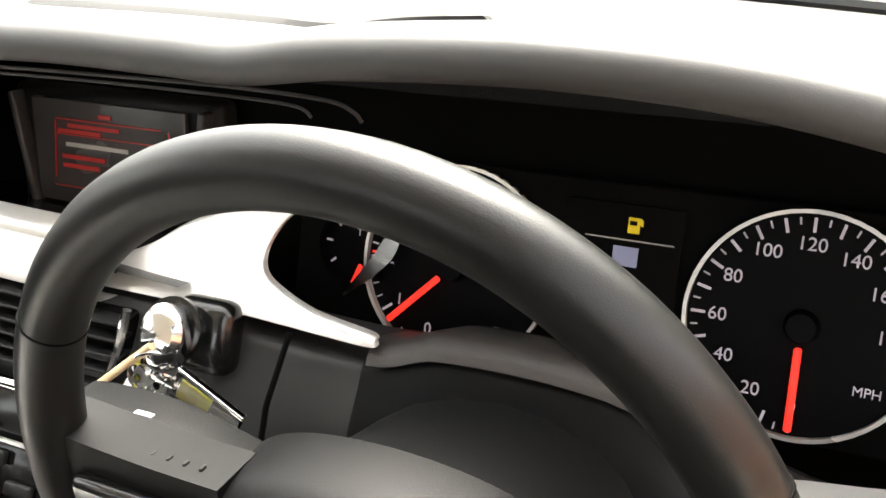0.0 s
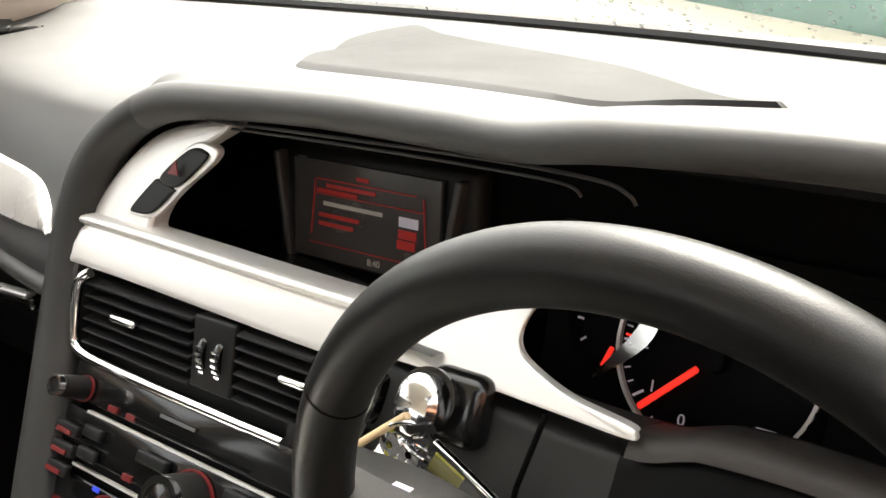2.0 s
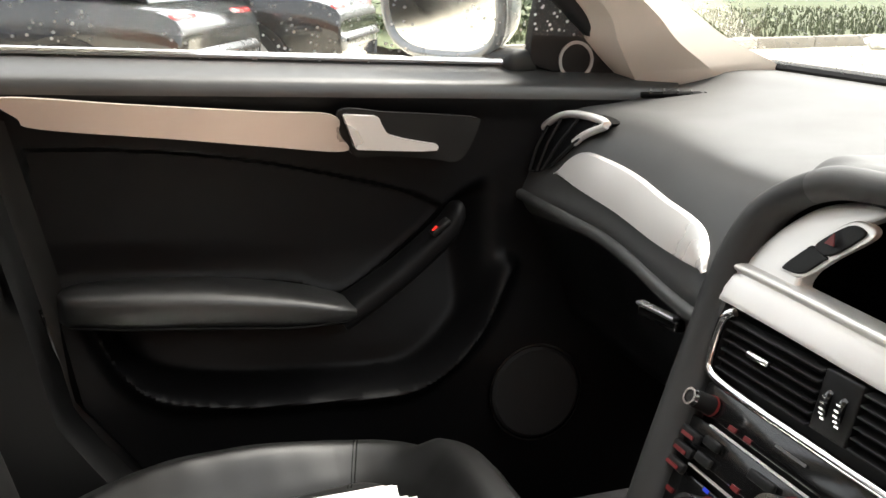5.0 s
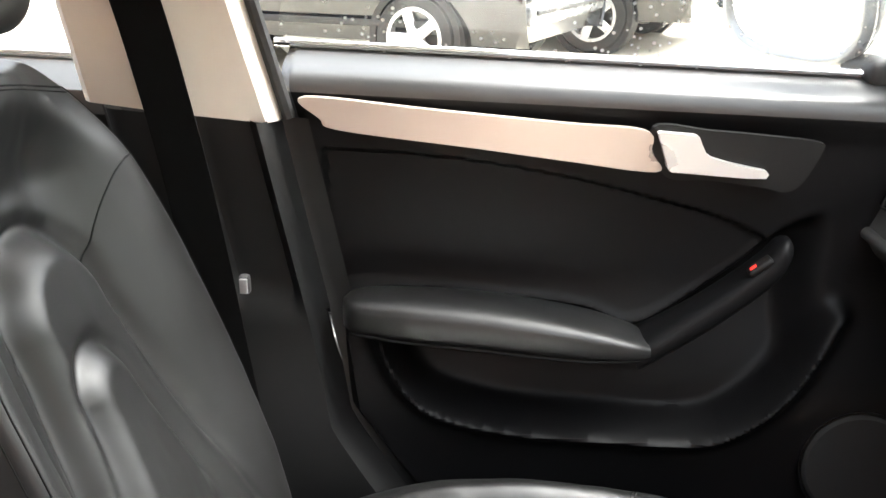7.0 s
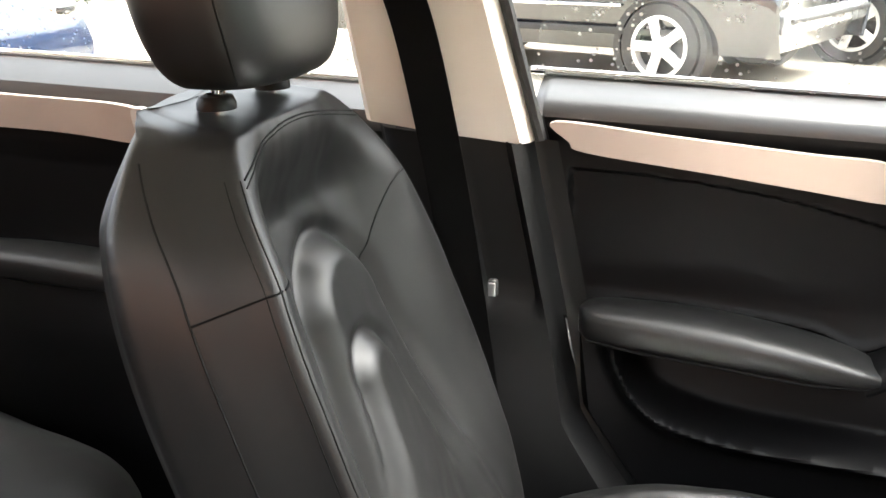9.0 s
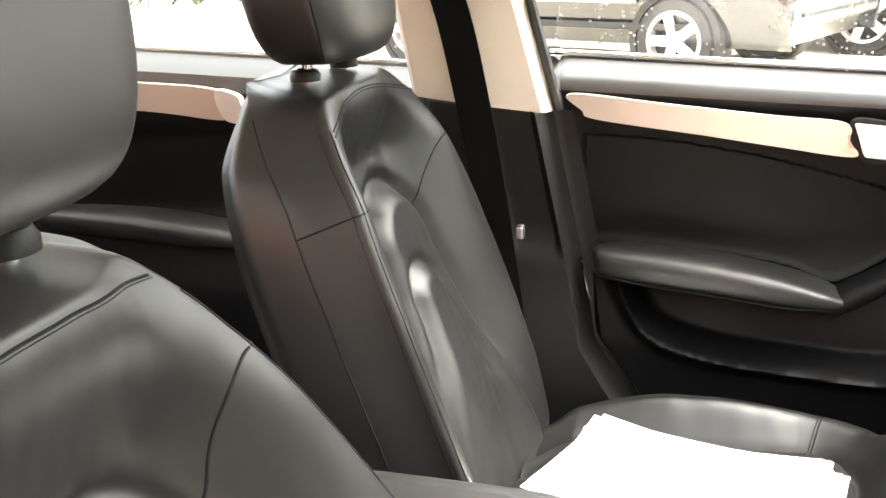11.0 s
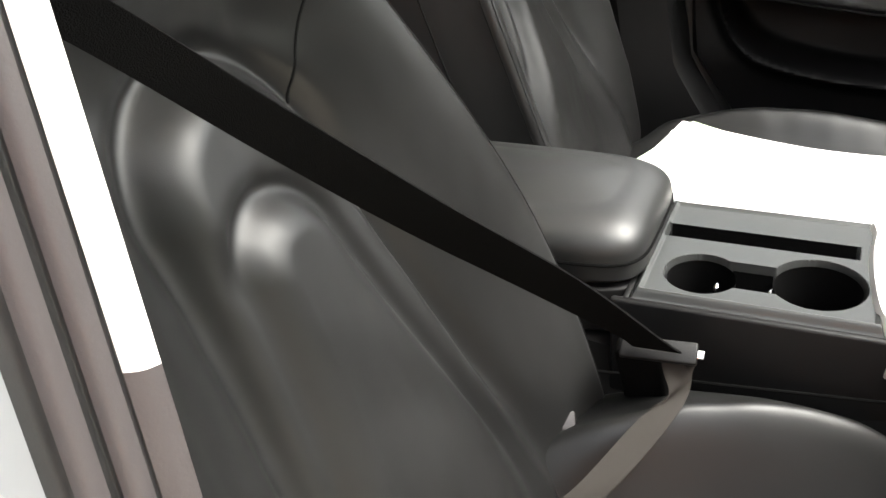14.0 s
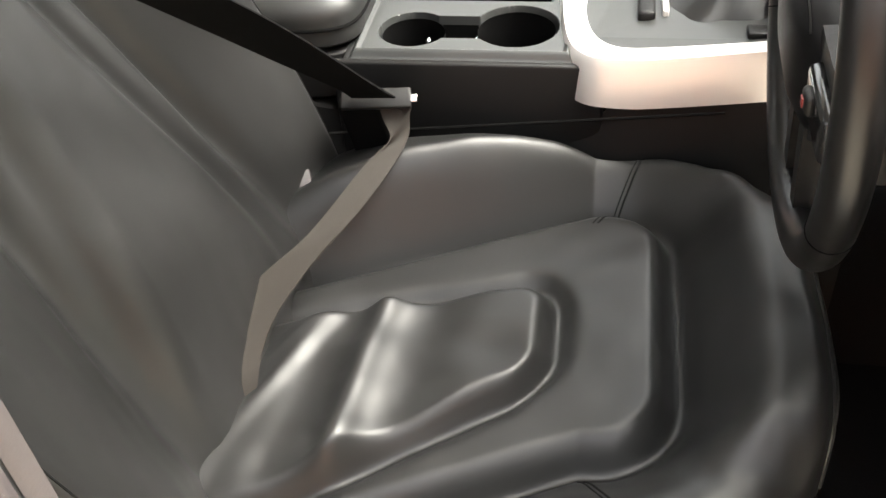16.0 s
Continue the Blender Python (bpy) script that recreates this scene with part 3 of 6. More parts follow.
part("glovebox_latch", box(0.066, 0.010, 0.004, 0.0015, m=pose(-0.262, 0.108, 0.776, 0, -4, 0)), ALLOY, dash, "satin glovebox latch")
part("latch_pull", box(0.070, 0.012, 0.012, 0.003, m=pose(-0.262, 0.1125, 0.768, 0, -4, 0)), GLOSS, dash)
def key_plate(pts, d, mat, nm, y0=0.1165, lab=""):
    """A small plate lying on the leaning silver arm."""
    bm = plate(spline(pts, 40, True), d, 0.0012)
    for v in bm.verts:
        v.co.y += y0 + 0.45 * (v.co.z - 0.83)
    return flat_sides(nm, bm, mat, dash, lab)


key_plate([(-0.121, 0.859), (-0.112, 0.8555), (-0.092, 0.858), (-0.070, 0.878), (-0.047, 0.898), (-0.050, 0.906), (-0.072, 0.9055), (-0.098, 0.884)], 0.006, SILVER, "key_surround", 0.1190)
key_plate([(-0.1165, 0.861), (-0.112, 0.858), (-0.094, 0.8605), (-0.080, 0.8735), (-0.078, 0.877), (-0.096, 0.881), (-0.102, 0.8775)], 0.006, HARD, "lock_key")
key_plate([(-0.094, 0.8828), (-0.076, 0.8788), (-0.054, 0.8975), (-0.056, 0.903), (-0.072, 0.9022)], 0.006, HARD, "hazard_key", lab="black hazard light key with a red triangle")
tri = part("hazard_mark", plate([(-0.0052, -0.0036), (0.0052, -0.0036), (0, 0.006)], 0.001, 0, pose(-0.0765, 0.1395, 0.891, -24, 0, 0)), DIMRED, dash)
# Trim edge drawn as thin tubes that stand for its glint.
part("brow_line", tube(spline([(-0.06, 0.160, 0.921), (0.016, 0.160, 0.9225), (0.09, 0.160, 0.9235), (0.17, 0.160, 0.924), (0.224, 0.160, 0.922), (0.239, 0.1605, 0.9175), (0.243, 0.162, 0.912)], 50), 0.0011, 6), SOFT, dash)
part("brow_line", tube(spline([(-0.06, 0.164, 0.9165), (0.05, 0.164, 0.918), (0.14, 0.164, 0.918), (0.20, 0.164, 0.9165), (0.212, 0.165, 0.911)], 50), 0.0009, 6), SOFT, dash)


def vent(x0, x1, z0, z1, y, tilt, n, tab=None, yaw=0):
    """An air vent: dark box, slats and a chrome edge below."""
    w, h = x1 - x0, z1 - z0
    m = pose((x0 + x1) / 2, y, (z0 + z1) / 2, -tilt, 0, yaw)
    v = part("vent_box", box(w, 0.03, h, 0.004, m=m @ pose(0, 0.018, 0)), DARK, dash)
    for i in range(n):
        part("slat", box(w * 0.97, 0.016, 0.0018, 0.0006, 1, m=m @ pose(0, 0.002, -h / 2 + h * (i + 0.6) / n, 18, 0, 0)), HARD, v)
    if tab is not None:
        part("vent_tab", box(0.027, 0.008, 0.0055, 0.0025, m=m @ pose(tab, -0.008, 0.004)), CHROME, v)
    return v


vent(-0.148, -0.030, 0.762, 0.812, 0.106, 14, 6, -0.006)
vent(0.010, 0.075, 0.764, 0.812, 0.106, 14, 6, 0.025)
vent(0.080, 0.120, 0.752, 0.808, 0.105, 14, 6)
part("vent_bridge", box(0.038, 0.018, 0.047, 0.002, m=pose(-0.010, 0.110, 0.787, -14, 0, 0)), HARD, dash)
for k in (-0.018, -0.003):
    part("thumb_wheel", lathe([(0.0, -0.003), (0.014, -0.003), (0.015, 0), (0.014, 0.003), (0.0, 0.003)], 20, pose(k, 0.1115, 0.786, 0, 90, 0)), GLOSS, dash)
    for j in range(5):
        part("thumb_rib", box(0.0042, 0.0016, 0.0015, 0, m=pose(k, 0.0965 + 0.0012 * (j - 2) ** 2 * 0.4, 0.786 + 0.0042 * (j - 2))), CHROME, dash)
part("vent_chrome", tube(spline([(-0.142, 0.108, 0.815), (-0.151, 0.103, 0.806), (-0.153, 0.0955, 0.774), (-0.145, 0.0925, 0.761), (-0.10, 0.0920, 0.757), (0.0, 0.092, 0.756), (0.06, 0.092, 0.756)], 50), 0.0040, 10), CHROME, dash)
part("vent_chrome", tube(spline([(0.124, 0.108, 0.812), (0.118, 0.103, 0.79), (0.104, 0.096, 0.757), (0.092, 0.094, 0.750), (0.075, 0.093, 0.752)], 30), 0.0026, 8), CHROME, dash)
# radio and climate controls
for z, w, h, nm in ((0.741, 0.235, 0.026, "disc_panel"), (0.712, 0.235, 0.030, "radio_panel"), (0.672, 0.235, 0.036, "climate_panel")):
    part(nm, box(w, 0.008, h, 0.002, m=facing(-0.03, 0.098 - 0.55 * (0.757 - z), z, 30)), GLOSS, dash)
for z in (0.727, 0.695):
    part("panel_line", box(0.20, 0.004, 0.0018, 0, m=facing(-0.02, 0.0945 - 0.55 * (0.757 - z), z, 30)), SILVER, dash)


def knob(x, z, r, lit):
    m = pose(x, 0.092 - 0.55 * (0.757 - z), z, 60, 0, 0)
    k = part("knob", lathe([(0, 0.024), (r * 0.8, 0.024), (r * 0.9, 0.020), (r, 0.0), (r, -0.004)], 28, m), HARD, dash)
    part("knob_cap", lathe([(0, 0.0255), (r * 0.55, 0.0255), (r * 0.62, 0.0245)], 28, m), GLOSS, k)
    part("knob_edge", ring(r * 0.86, r * 0.64, 0.0262, 32, m), CHROME, k)
    part("lit_ring", ring(r * 1.09, r * 1.02, 0.002, 32, m), lit, k)
    return k


knob(-0.128, 0.740, 0.0085, DIMRED)
knob(0.000, 0.706, 0.020, DIMRED)
knob(-0.072, 0.672, 0.018, DIMRED)
knob(0.055, 0.672, 0.018, DIMRED)
for i, z in enumerate((0.716, 0.704, 0.692)):
    b = part("radio_button", box(0.026, 0.006, 0.009, 0.002, m=facing(-0.130, 0.089 - 0.55 * (0.757 - z), z, 30)), HARD, dash)
    part("button_mark", box(0.016, 0.002, 0.003, 0, m=facing(-0.130, 0.0855 - 0.55 * (0.757 - z), z, 30)), DIMRED, b)
for x, z in ((-0.095, 0.735), (-0.062, 0.703), (-0.066, 0.686), (-0.075, 0.735), (0.045, 0.703), (-0.125, 0.672), (-0.02, 0.668)):
    part("button_mark", box(0.009, 0.002, 0.004, 0, m=facing(x, 0.0925 - 0.55 * (0.757 - z), z, 30)), DIMRED, dash)
part("audio_mark", box(0.034, 0.001, 0.0022, 0, m=facing(-0.03, 0.0915 - 0.55 * (0.757 - 0.744), 0.744, 30)), material("dim_grey_marking", (0.10, 0.10, 0.10), 0.5), dash)
for i, (x, z, w) in enumerate(((-0.104, 0.7195, 0.020), (-0.104, 0.7065, 0.020), (0.040, 0.7215, 0.024), (0.066, 0.7085, 0.020), (0.066, 0.6935, 0.020), (-0.040, 0.7200, 0.030))):
    part("radio_button", box(w, 0.005, 0.0085, 0.002, m=facing(x, 0.0895 - 0.55 * (0.757 - z), z, 30)), HARD, dash)
part("disc_slot", box(0.120, 0.002, 0.0022, 0, m=facing(-0.020, 0.0932 - 0.55 * (0.757 - 0.735), 0.735, 30)), DARK, dash)
part("stack_arc", tube(spline([(-0.072, 0.0775, 0.7235), (-0.040, 0.0765, 0.7225), (0.010, 0.0745, 0.7195), (0.060, 0.0715, 0.7135)], 24), 0.0012, 6), SILVER, dash)
part("cold_mark", box(0.007, 0.001, 0.003, 0, m=facing(-0.086, 0.0905 - 0.55 * (0.757 - 0.690), 0.690, 30)), material("blue_light", (0.02, 0.05, 0.6), 0.5, emit=0.02), dash)
# passenger end vent: a half-moon
pv = spline([(-0.742, 0.832), (-0.725, 0.872), (-0.665, 0.905), (-0.555, 0.908), (-0.60, 0.885), (-0.645, 0.842), (-0.69, 0.826)], 48, True)
bm = plate(pv, 0.02, 0.001)
for v in bm.verts:
    v.co.y += 0.168 + 0.49 * (v.co.z - 0.83)
flat_sides("end_vent", bm, DARK, dash)
part("end_vent_chrome", tube([(x, 0.164 + 0.49 * (z - 0.83), z) for x, z in pv[:30]], 0.0050, 10), SILVER, dash, "bright half-moon vent rim")
part("end_vent_chrome", tube([(x, 0.166 + 0.49 * (z - 0.83), z) for x, z in pv[28:] + pv[:2]], 0.0018, 8), CHROME, dash)
for k in range(6):
    (x0, z0), (x1, z1) = pv[4 + 3 * k], pv[46 - int(2.4 * k)]
    part("end_vent_slat", tube([(x0, 0.165 + 0.49 * (z0 - 0.83), z0), ((x0 + x1) / 2, 0.161 + 0.49 * ((z0 + z1) / 2 - 0.83), (z0 + z1) / 2), (x1, 0.165 + 0.49 * (z1 - 0.83), z1)], 0.0020, 8), HARD, dash)

# ---- information screen ----
screen = thing("dashboard_screen", "lit colour information screen in the dashboard recess", "screen", (0.03, 0.22, 0.83))
SCREENGLASS = material("dim_screen", (0.05, 0.047, 0.045), 0.22, emit=0.004, vary=0.3)
SM = pose(0.0195, 0.2165, 0.8525, -6, 0, 0) @ Matrix.Diagonal((0.885, 1, 0.875, 1))
part("bezel", box(0.200, 0.02, 0.098, 0.008, m=SM @ pose(0, 0.014, 0)), HARD, screen)
for s in (-1, 1):
    part("bezel_edge", box(0.006, 0.012, 0.086, 0.002, m=SM @ pose(s * 0.083, 0.0, 0, 0, 10 * s, 0)), SOFT, screen)
part("glass", box(0.146, 0.004, 0.080, 0.001, m=SM), SCREENGLASS, screen)


def bar(x, z, w, h, mat, parent=screen, m=SM, d=0.0028, ry=0):
    return part("display_bar", box(w, 0.0006, h, 0, m=m @ pose(x, -d, z, 0, ry, 0)), mat, parent)


RL = material("red_screen_line", (0.30, 0.012, 0.010), 0.5, emit=0.022)
WL = material("pale_screen_text", (0.35, 0.33, 0.30), 0.5, emit=0.018)
bar(0.0, 0.030, 0.012, 0.003, RL)
bar(-0.012, 0.021, 0.05, 0.003, RL)
bar(-0.026, 0.0165, 0.042, 0.003, RL)
bar(0.002, 0.0255, 0.10, 0.0010, RL)
bar(0.006, 0.0140, 0.108, 0.0008, RL)
bar(-0.010, 0.0065, 0.060, 0.0032, WL)
bar(-0.024, -0.0030, 0.042, 0.0032, RL)
bar(-0.027, -0.0100, 0.036, 0.0032, RL)
bar(0.045, 0.0045, 0.018, 0.0075, WHITE)
bar(0.044, -0.0050, 0.017, 0.0068, RL)
bar(0.043, -0.0130, 0.017, 0.0068, RL)
bar(-0.051, 0.002, 0.0010, 0.045, RL, ry=6)
bar(0.060, 0.002, 0.0010, 0.045, RL, ry=-4)
bar(0.0, -0.0265, 0.11, 0.0008, RL)
text("8:40", 0.0075, WL, screen, SM @ pose(0.012, -0.003, -0.033, 90, 0, 0), "clock_digits")

# ---- instruments ----
cluster = thing("instrument_cluster", "black instrument cluster with white dials and red needles", "instruments", (0.36, 0.22, 0.78))
CM = pose(0.36, 0.205, 0.822, -17, 0, 0)
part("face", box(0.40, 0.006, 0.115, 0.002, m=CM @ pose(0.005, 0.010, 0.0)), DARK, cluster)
FACE = material("dial_black", (0.0025, 0.0025, 0.003), 0.5, spec=0.06)


def dial(cx, r, marks, step, a0, a1, needle, nums):
    """A dial: ring, face, ticks, numbers and a red needle. Angles in degrees, clockwise from straight up."""
    d = part("dial", at(lathe([(0, 0.0), (r, 0.0), (r, 0.004)], 48), CM @ pose(cx, 0.004, 0, 90, 0, 0)), FACE, cluster)
    part("dial_ring", ring(r, r * 0.965, 0.004, 56, CM @ pose(cx, 0.004, 0, 90, 0, 0)), SILVER, d)
    for i in range(marks + 1):
        a = radians(lerp(a0, a1, i / marks))
        big = i % step == 0
        L = 0.007 if big else 0.0035
        rr = r * 0.93 - L / 2
        part("tick", box(0.0014 if big else 0.0008, 0.0006, L, 0, m=CM @ pose(cx + rr * math.sin(a), 0.0020, rr * math.cos(a), 0, math.degrees(a), 0)), WHITE, d)
    for i, s in enumerate(nums):
        a = radians(lerp(a0, a1, i / (len(nums) - 1)))
        text(s, 0.0092, WHITE, d, CM @ pose(cx + r * 0.70 * math.sin(a), 0.0015, r * 0.70 * math.cos(a), 90, 0, 0), "dial_number")
    a = radians(needle)
    rr = r * 0.54
    part("needle", box(0.0038, 0.002, r * 0.74, 0.001, 1, m=CM @ pose(cx + rr * math.sin(a), -0.002, rr * math.cos(a), 0, needle, 0)), RED, d)
    part("needle_hub", lathe([(0, 0.006), (r * 0.12, 0.006), (r * 0.15, 0.0)], 24, CM @ pose(cx, 0.002, 0, 90, 0, 0)), FACE, d)
    return d


dial(0.0915, 0.0560, 36, 2, -181, 89, -181, [str(k) for k in range(0, 181, 20)])
tacho = dial(-0.0900, 0.0560, 28, 4, -162, 83, -135, [str(k) for k in range(0, 8)])
text("MPH", 0.0065, WHITE, cluster, CM @ pose(0.124, 0.0015, -0.026, 90, 0, 0), "dial_unit")
bar(-0.058, -0.030, 0.010, 0.0022, WHITE, cluster, CM, -0.0015)
bar(-0.057, -0.0345, 0.011, 0.0022, WHITE, cluster, CM, -0.0015)
part("display_frame", box(0.062, 0.002, 0.090, 0.002, m=CM @ pose(0.0, 0.005, 0.002)), DARK, cluster)
bar(0.004, 0.0285, 0.046, 0.0007, WL, cluster, CM, -0.003)
part("fuel_lamp", plate([(-0.0034, -0.0038), (0.0026, -0.0038), (0.0026, 0.0008), (0.0042, 0.0), (0.0042, 0.003), (0.0026, 0.0042), (-0.0034, 0.0042)], 0.001, 0, CM @ pose(0.006, 0.003, 0.036)), YELLOW, cluster)
part("fuel_lamp_window", box(0.0036, 0.0006, 0.0022, 0, m=CM @ pose(0.0055, 0.0022, 0.0375)), FACE, cluster)
bar(0.003, 0.020, 0.013, 0.010, material("pale_blue_glow", (0.25, 0.27, 0.42), 0.5, emit=0.015), cluster, CM, -0.003)
# small gauges beside the big dials
for gx, mk in ((-0.1555, 1), (0.158, 0)):
    g = part("small_dial", at(lathe([(0, 0.0), (0.021, 0.0), (0.021, 0.004)], 30), CM @ pose(gx, 0.005, 0.002, 90, 0, 0)), FACE, cluster)
    for a in range(-130, 140, 45):
        rr = 0.0155
        part("tick", box(0.0012, 0.0006, 0.004, 0, m=CM @ pose(gx + rr * math.sin(radians(a)), 0.003, 0.002 + rr * math.cos(radians(a)), 0, a, 0)), RED if a > 60 else WHITE, g)
    part("needle", box(0.003, 0.0016, 0.013, 0.0006, 1, m=CM @ pose(gx + 0.006, 0.000, -0.014, 0, -160, 0)), RED, g)
    text("T", 0.006, WHITE, g, CM @ pose(gx + 0.004, 0.003, 0.010, 90, 0, 0), "dial_letter")
part("reflector_blade", plate(spline([(-0.018, -0.022), (0.010, 0.002), (0.016, 0.022), (0.010, 0.022), (-0.002, 0.002)], 24, True), 0.002, 0, CM @ pose(-0.135, -0.008, -0.004)), CHROME, cluster, "bright curved dial reflector")
part("cluster_lip", grid([[(x, y, z) for y, z in spline([(0.165, panel_top(x) - 0.002), (0.136, panel_top(x) + 0.009), (0.125, panel_top(x) + 0.007), (0.120, panel_top(x) + 0.001)], 12)] for x in np.linspace(0.262, 0.60, 40)]), material("brown_black_plastic", (0.035, 0.030, 0.027), 0.5, grain=0.2, size=900), dash)
part("silver_leaf", plate(spline([(0.455, 0.786), (0.50, 0.795), (0.56, 0.81), (0.60, 0.80), (0.58, 0.775), (0.50, 0.772)], 30, True), 0.012, 0.002, pose(0, 0.118, 0)), SILVER, dash)
part("column_shroud", at(loft([[(0.055 * math.cos(a) + 0.0, y, 0.05 * math.sin(a) + 0.004) for a in np.linspace(0, 2 * math.pi, 20, endpoint=False)] for y in (0.03, 0.08, 0.14)], 8), pose(0.335, 0.0, 0.775, -14, 0, 0) @ Matrix.Diagonal((1.35, 1, 1.0, 1))), HARD, dash)

# ---- steering wheel ----
RIMSKIN = material("polished_black_leather", (0.006, 0.006, 0.006), 0.34, spec=0.36, grain=0.05, size=1500, voronoi=True)
WC, WR, WT = (0.3299, -0.0028, 0.8085), 0.1432, -3.4
WHEEL = pose(*WC, -WT, 0, -1.2)
wheel = thing("steering_wheel", "black leather steering wheel with three spokes", "steering wheel", WC)
part("rim", at(tube([(WR * math.cos(a), 0, WR * math.sin(a)) for a in np.linspace(0, 2 * math.pi, 120, endpoint=False)], 0.0128, 24, True, flat=1.0, up=(0, 1, 0)), WHEEL), RIMSKIN, wheel)
for a in (152, 28, 208, 332):
    q = radians(a)
    part("rim_seam", at(ring(0.0132, 0.0120, 0.0008, 24), WHEEL @ pose(WR * math.cos(q), 0, WR * math.sin(q), 0, -a, 0) ), DARK, wheel)
hub = [(0.068, 0.000), (0.045, 0.018), (0.0, 0.024), (-0.045, 0.018), (-0.068, 0.000), (-0.068, -0.035), (-0.045, -0.066), (0, -0.076), (0.045, -0.066), (0.068, -0.035)]
rows = []
for f, d in ((1.0, 0.03), (1.0, 0.012), (0.97, 0.002), (0.90, -0.006), (0.7, -0.014), (0.4, -0.019), (0.1, -0.021)):
    rows.append([(x * f, d, z * f) for x, z in spline(hub, 60, True)])
part("airbag_cover", at(grid(rows, close_u=True, cap=True), WHEEL), DOORSKIN, wheel)
part("cover_seam", at(tube([(x * 0.80, -0.011, z * 0.80) for x, z in spline(hub, 60, True)][2:30], 0.0009, 6), WHEEL), DARK, wheel)
for s in (1, -1):
    sp = part("spoke", at(loft([[(s * x, -0.006, zc + h), (s * x, 0.018, zc + h), (s * x, 0.018, zc - h), (s * x, -0.006, zc - h)] for x, zc, h in ((0.055, -0.022, 0.036), (0.085, -0.014, 0.028), (0.115, -0.008, 0.023), (0.142, -0.004, 0.021))], 16), WHEEL), DOORSKIN, wheel)
    part("spoke_pad", at(box(0.060, 0.010, 0.028, 0.006, m=pose(s * 0.098, -0.008, -0.012)), WHEEL), GLOSS, sp)
    part("spoke_button", at(box(0.016, 0.006, 0.012, 0.003, m=pose(s * 0.092, -0.014, -0.009)), WHEEL), HARD, sp)
    part("button_mark", at(box(0.005, 0.001, 0.005, 0, m=pose(s * 0.092, -0.0175, -0.009)), WHEEL), DIMRED, sp)
    for k in range(9):
        part("rib", at(box(0.0018, 0.0034, 0.005, 0.0005, 1, m=pose(s * (0.068 + 0.008 * k), 0.002, 0.0125 - 0.0002 * k)), WHEEL), HARD, sp)
for s in (1, -1):
    part("lower_spoke", at(loft([[(s * x, -0.004, z), (s * x, 0.016, z), (s * (x + w), 0.016, z), (s * (x + w), -0.004, z)] for x, z, w in ((0.012, -0.055, 0.022), (0.014, -0.095, 0.016), (0.016, -0.142, 0.016))], 14), WHEEL), HARD, wheel)
stalk = thing("indicator_stalk", "black plastic control stalk behind the wheel", "stalk", (0.22, 0.05, 0.79))
part("lever", loft([[(x, 0.045 - h, z - h * 0.8), (x, 0.045 + h, z - h * 0.8), (x, 0.045 + h * 0.8, z + h * 0.6), (x, 0.045 - h * 0.8, z + h * 0.6)] for x, z, h in ((0.29, 0.783, 0.010), (0.245, 0.790, 0.012), (0.20, 0.797, 0.014), (0.155, 0.797, 0.013), (0.150, 0.796, 0.009))], 24), HARD, stalk)
part("lever_mark", box(0.010, 0.003, 0.001, 0, m=pose(0.195, 0.040, 0.8056)), WHITE, stalk)

# ---- ignition key bunch ----
keys = thing("key_bunch", "bunch of keys with a wooden stick hanging from the dash", "keys", (0.15, 0.1, 0.78))
GOLD = material("brass_key", (0.70, 0.50, 0.18), 0.3, metal=0.9, vary=0.1)
WOOD = material("pale_wood", (0.62, 0.46, 0.27), 0.6, grain=0.4, size=300, vary=0.2, blotch=40)
OLIVE = material("olive_cord", (0.30, 0.27, 0.03), 0.7, grain=0.4, size=900)
CLEAR = glass("clear_plastic", (0.95, 0.95, 0.93), 0.05)
part("key_slot", box(0.038, 0.020, 0.040, 0.009, 4, m=pose(0.170, 0.116, 0.803, -22, 0, 0)), GLOSS, keys)
fob = part("key_fob", at(lathe([(0, 0.013), (0.010, 0.0125), (0.0145, 0.009), (0.0155, 0.002), (0.014, -0.006), (0.010, -0.012)], 26), pose(0.161, 0.098, 0.809, 62, 0, 8) @ Matrix.Diagonal((0.85, 1.15, 1, 1))), CHROME, keys, "bright chrome key fob")
part("fob_key", box(0.012, 0.002, 0.014, 0.001, m=pose(0.161, 0.0855, 0.805, -28, 12, 0)), GLOSS, fob)
part("fob_collar", ring(0.0165, 0.0135, 0.004, 28, pose(0.161, 0.103, 0.811, 62, 0, 8)), GLOSS, fob)
part("key_ring", at(tube([(0.012 * math.cos(a), 0, 0.012 * math.sin(a)) for a in np.linspace(0, 6.28, 30, endpoint=False)], 0.0011, 8, True, up=(0, 1, 0)), pose(0.160, 0.085, 0.797, 20, 0, 30)), CHROME, keys)
part("key_ring", at(tube([(0.009 * math.cos(a), 0, 0.009 * math.sin(a)) for a in np.linspace(0, 6.28, 30, endpoint=False)], 0.0009, 8, True, up=(0, 1, 0)), pose(0.170, 0.083, 0.793, 60, 20, 0)), CHROME, keys)
part("wooden_stick", tube([(0.162, 0.083, 0.811), (0.150, 0.077, 0.8015), (0.136, 0.068, 0.790), (0.123, 0.060, 0.7795)], 0.0021, 10), WOOD, keys)
part("cord", tube(spline([(0.152, 0.085, 0.800), (0.149, 0.083, 0.794), (0.152, 0.080, 0.787), (0.160, 0.080, 0.781), (0.172, 0.080, 0.780)], 24), 0.0020, 10), OLIVE, keys)
TAGM = pose(0.1967, 0.078, 0.788, 0, 119, 0)
tag = part("tag_sheath", box(0.020, 0.003, 0.040, 0.001, m=TAGM), CLEAR, keys, "clear plastic tag sleeve")
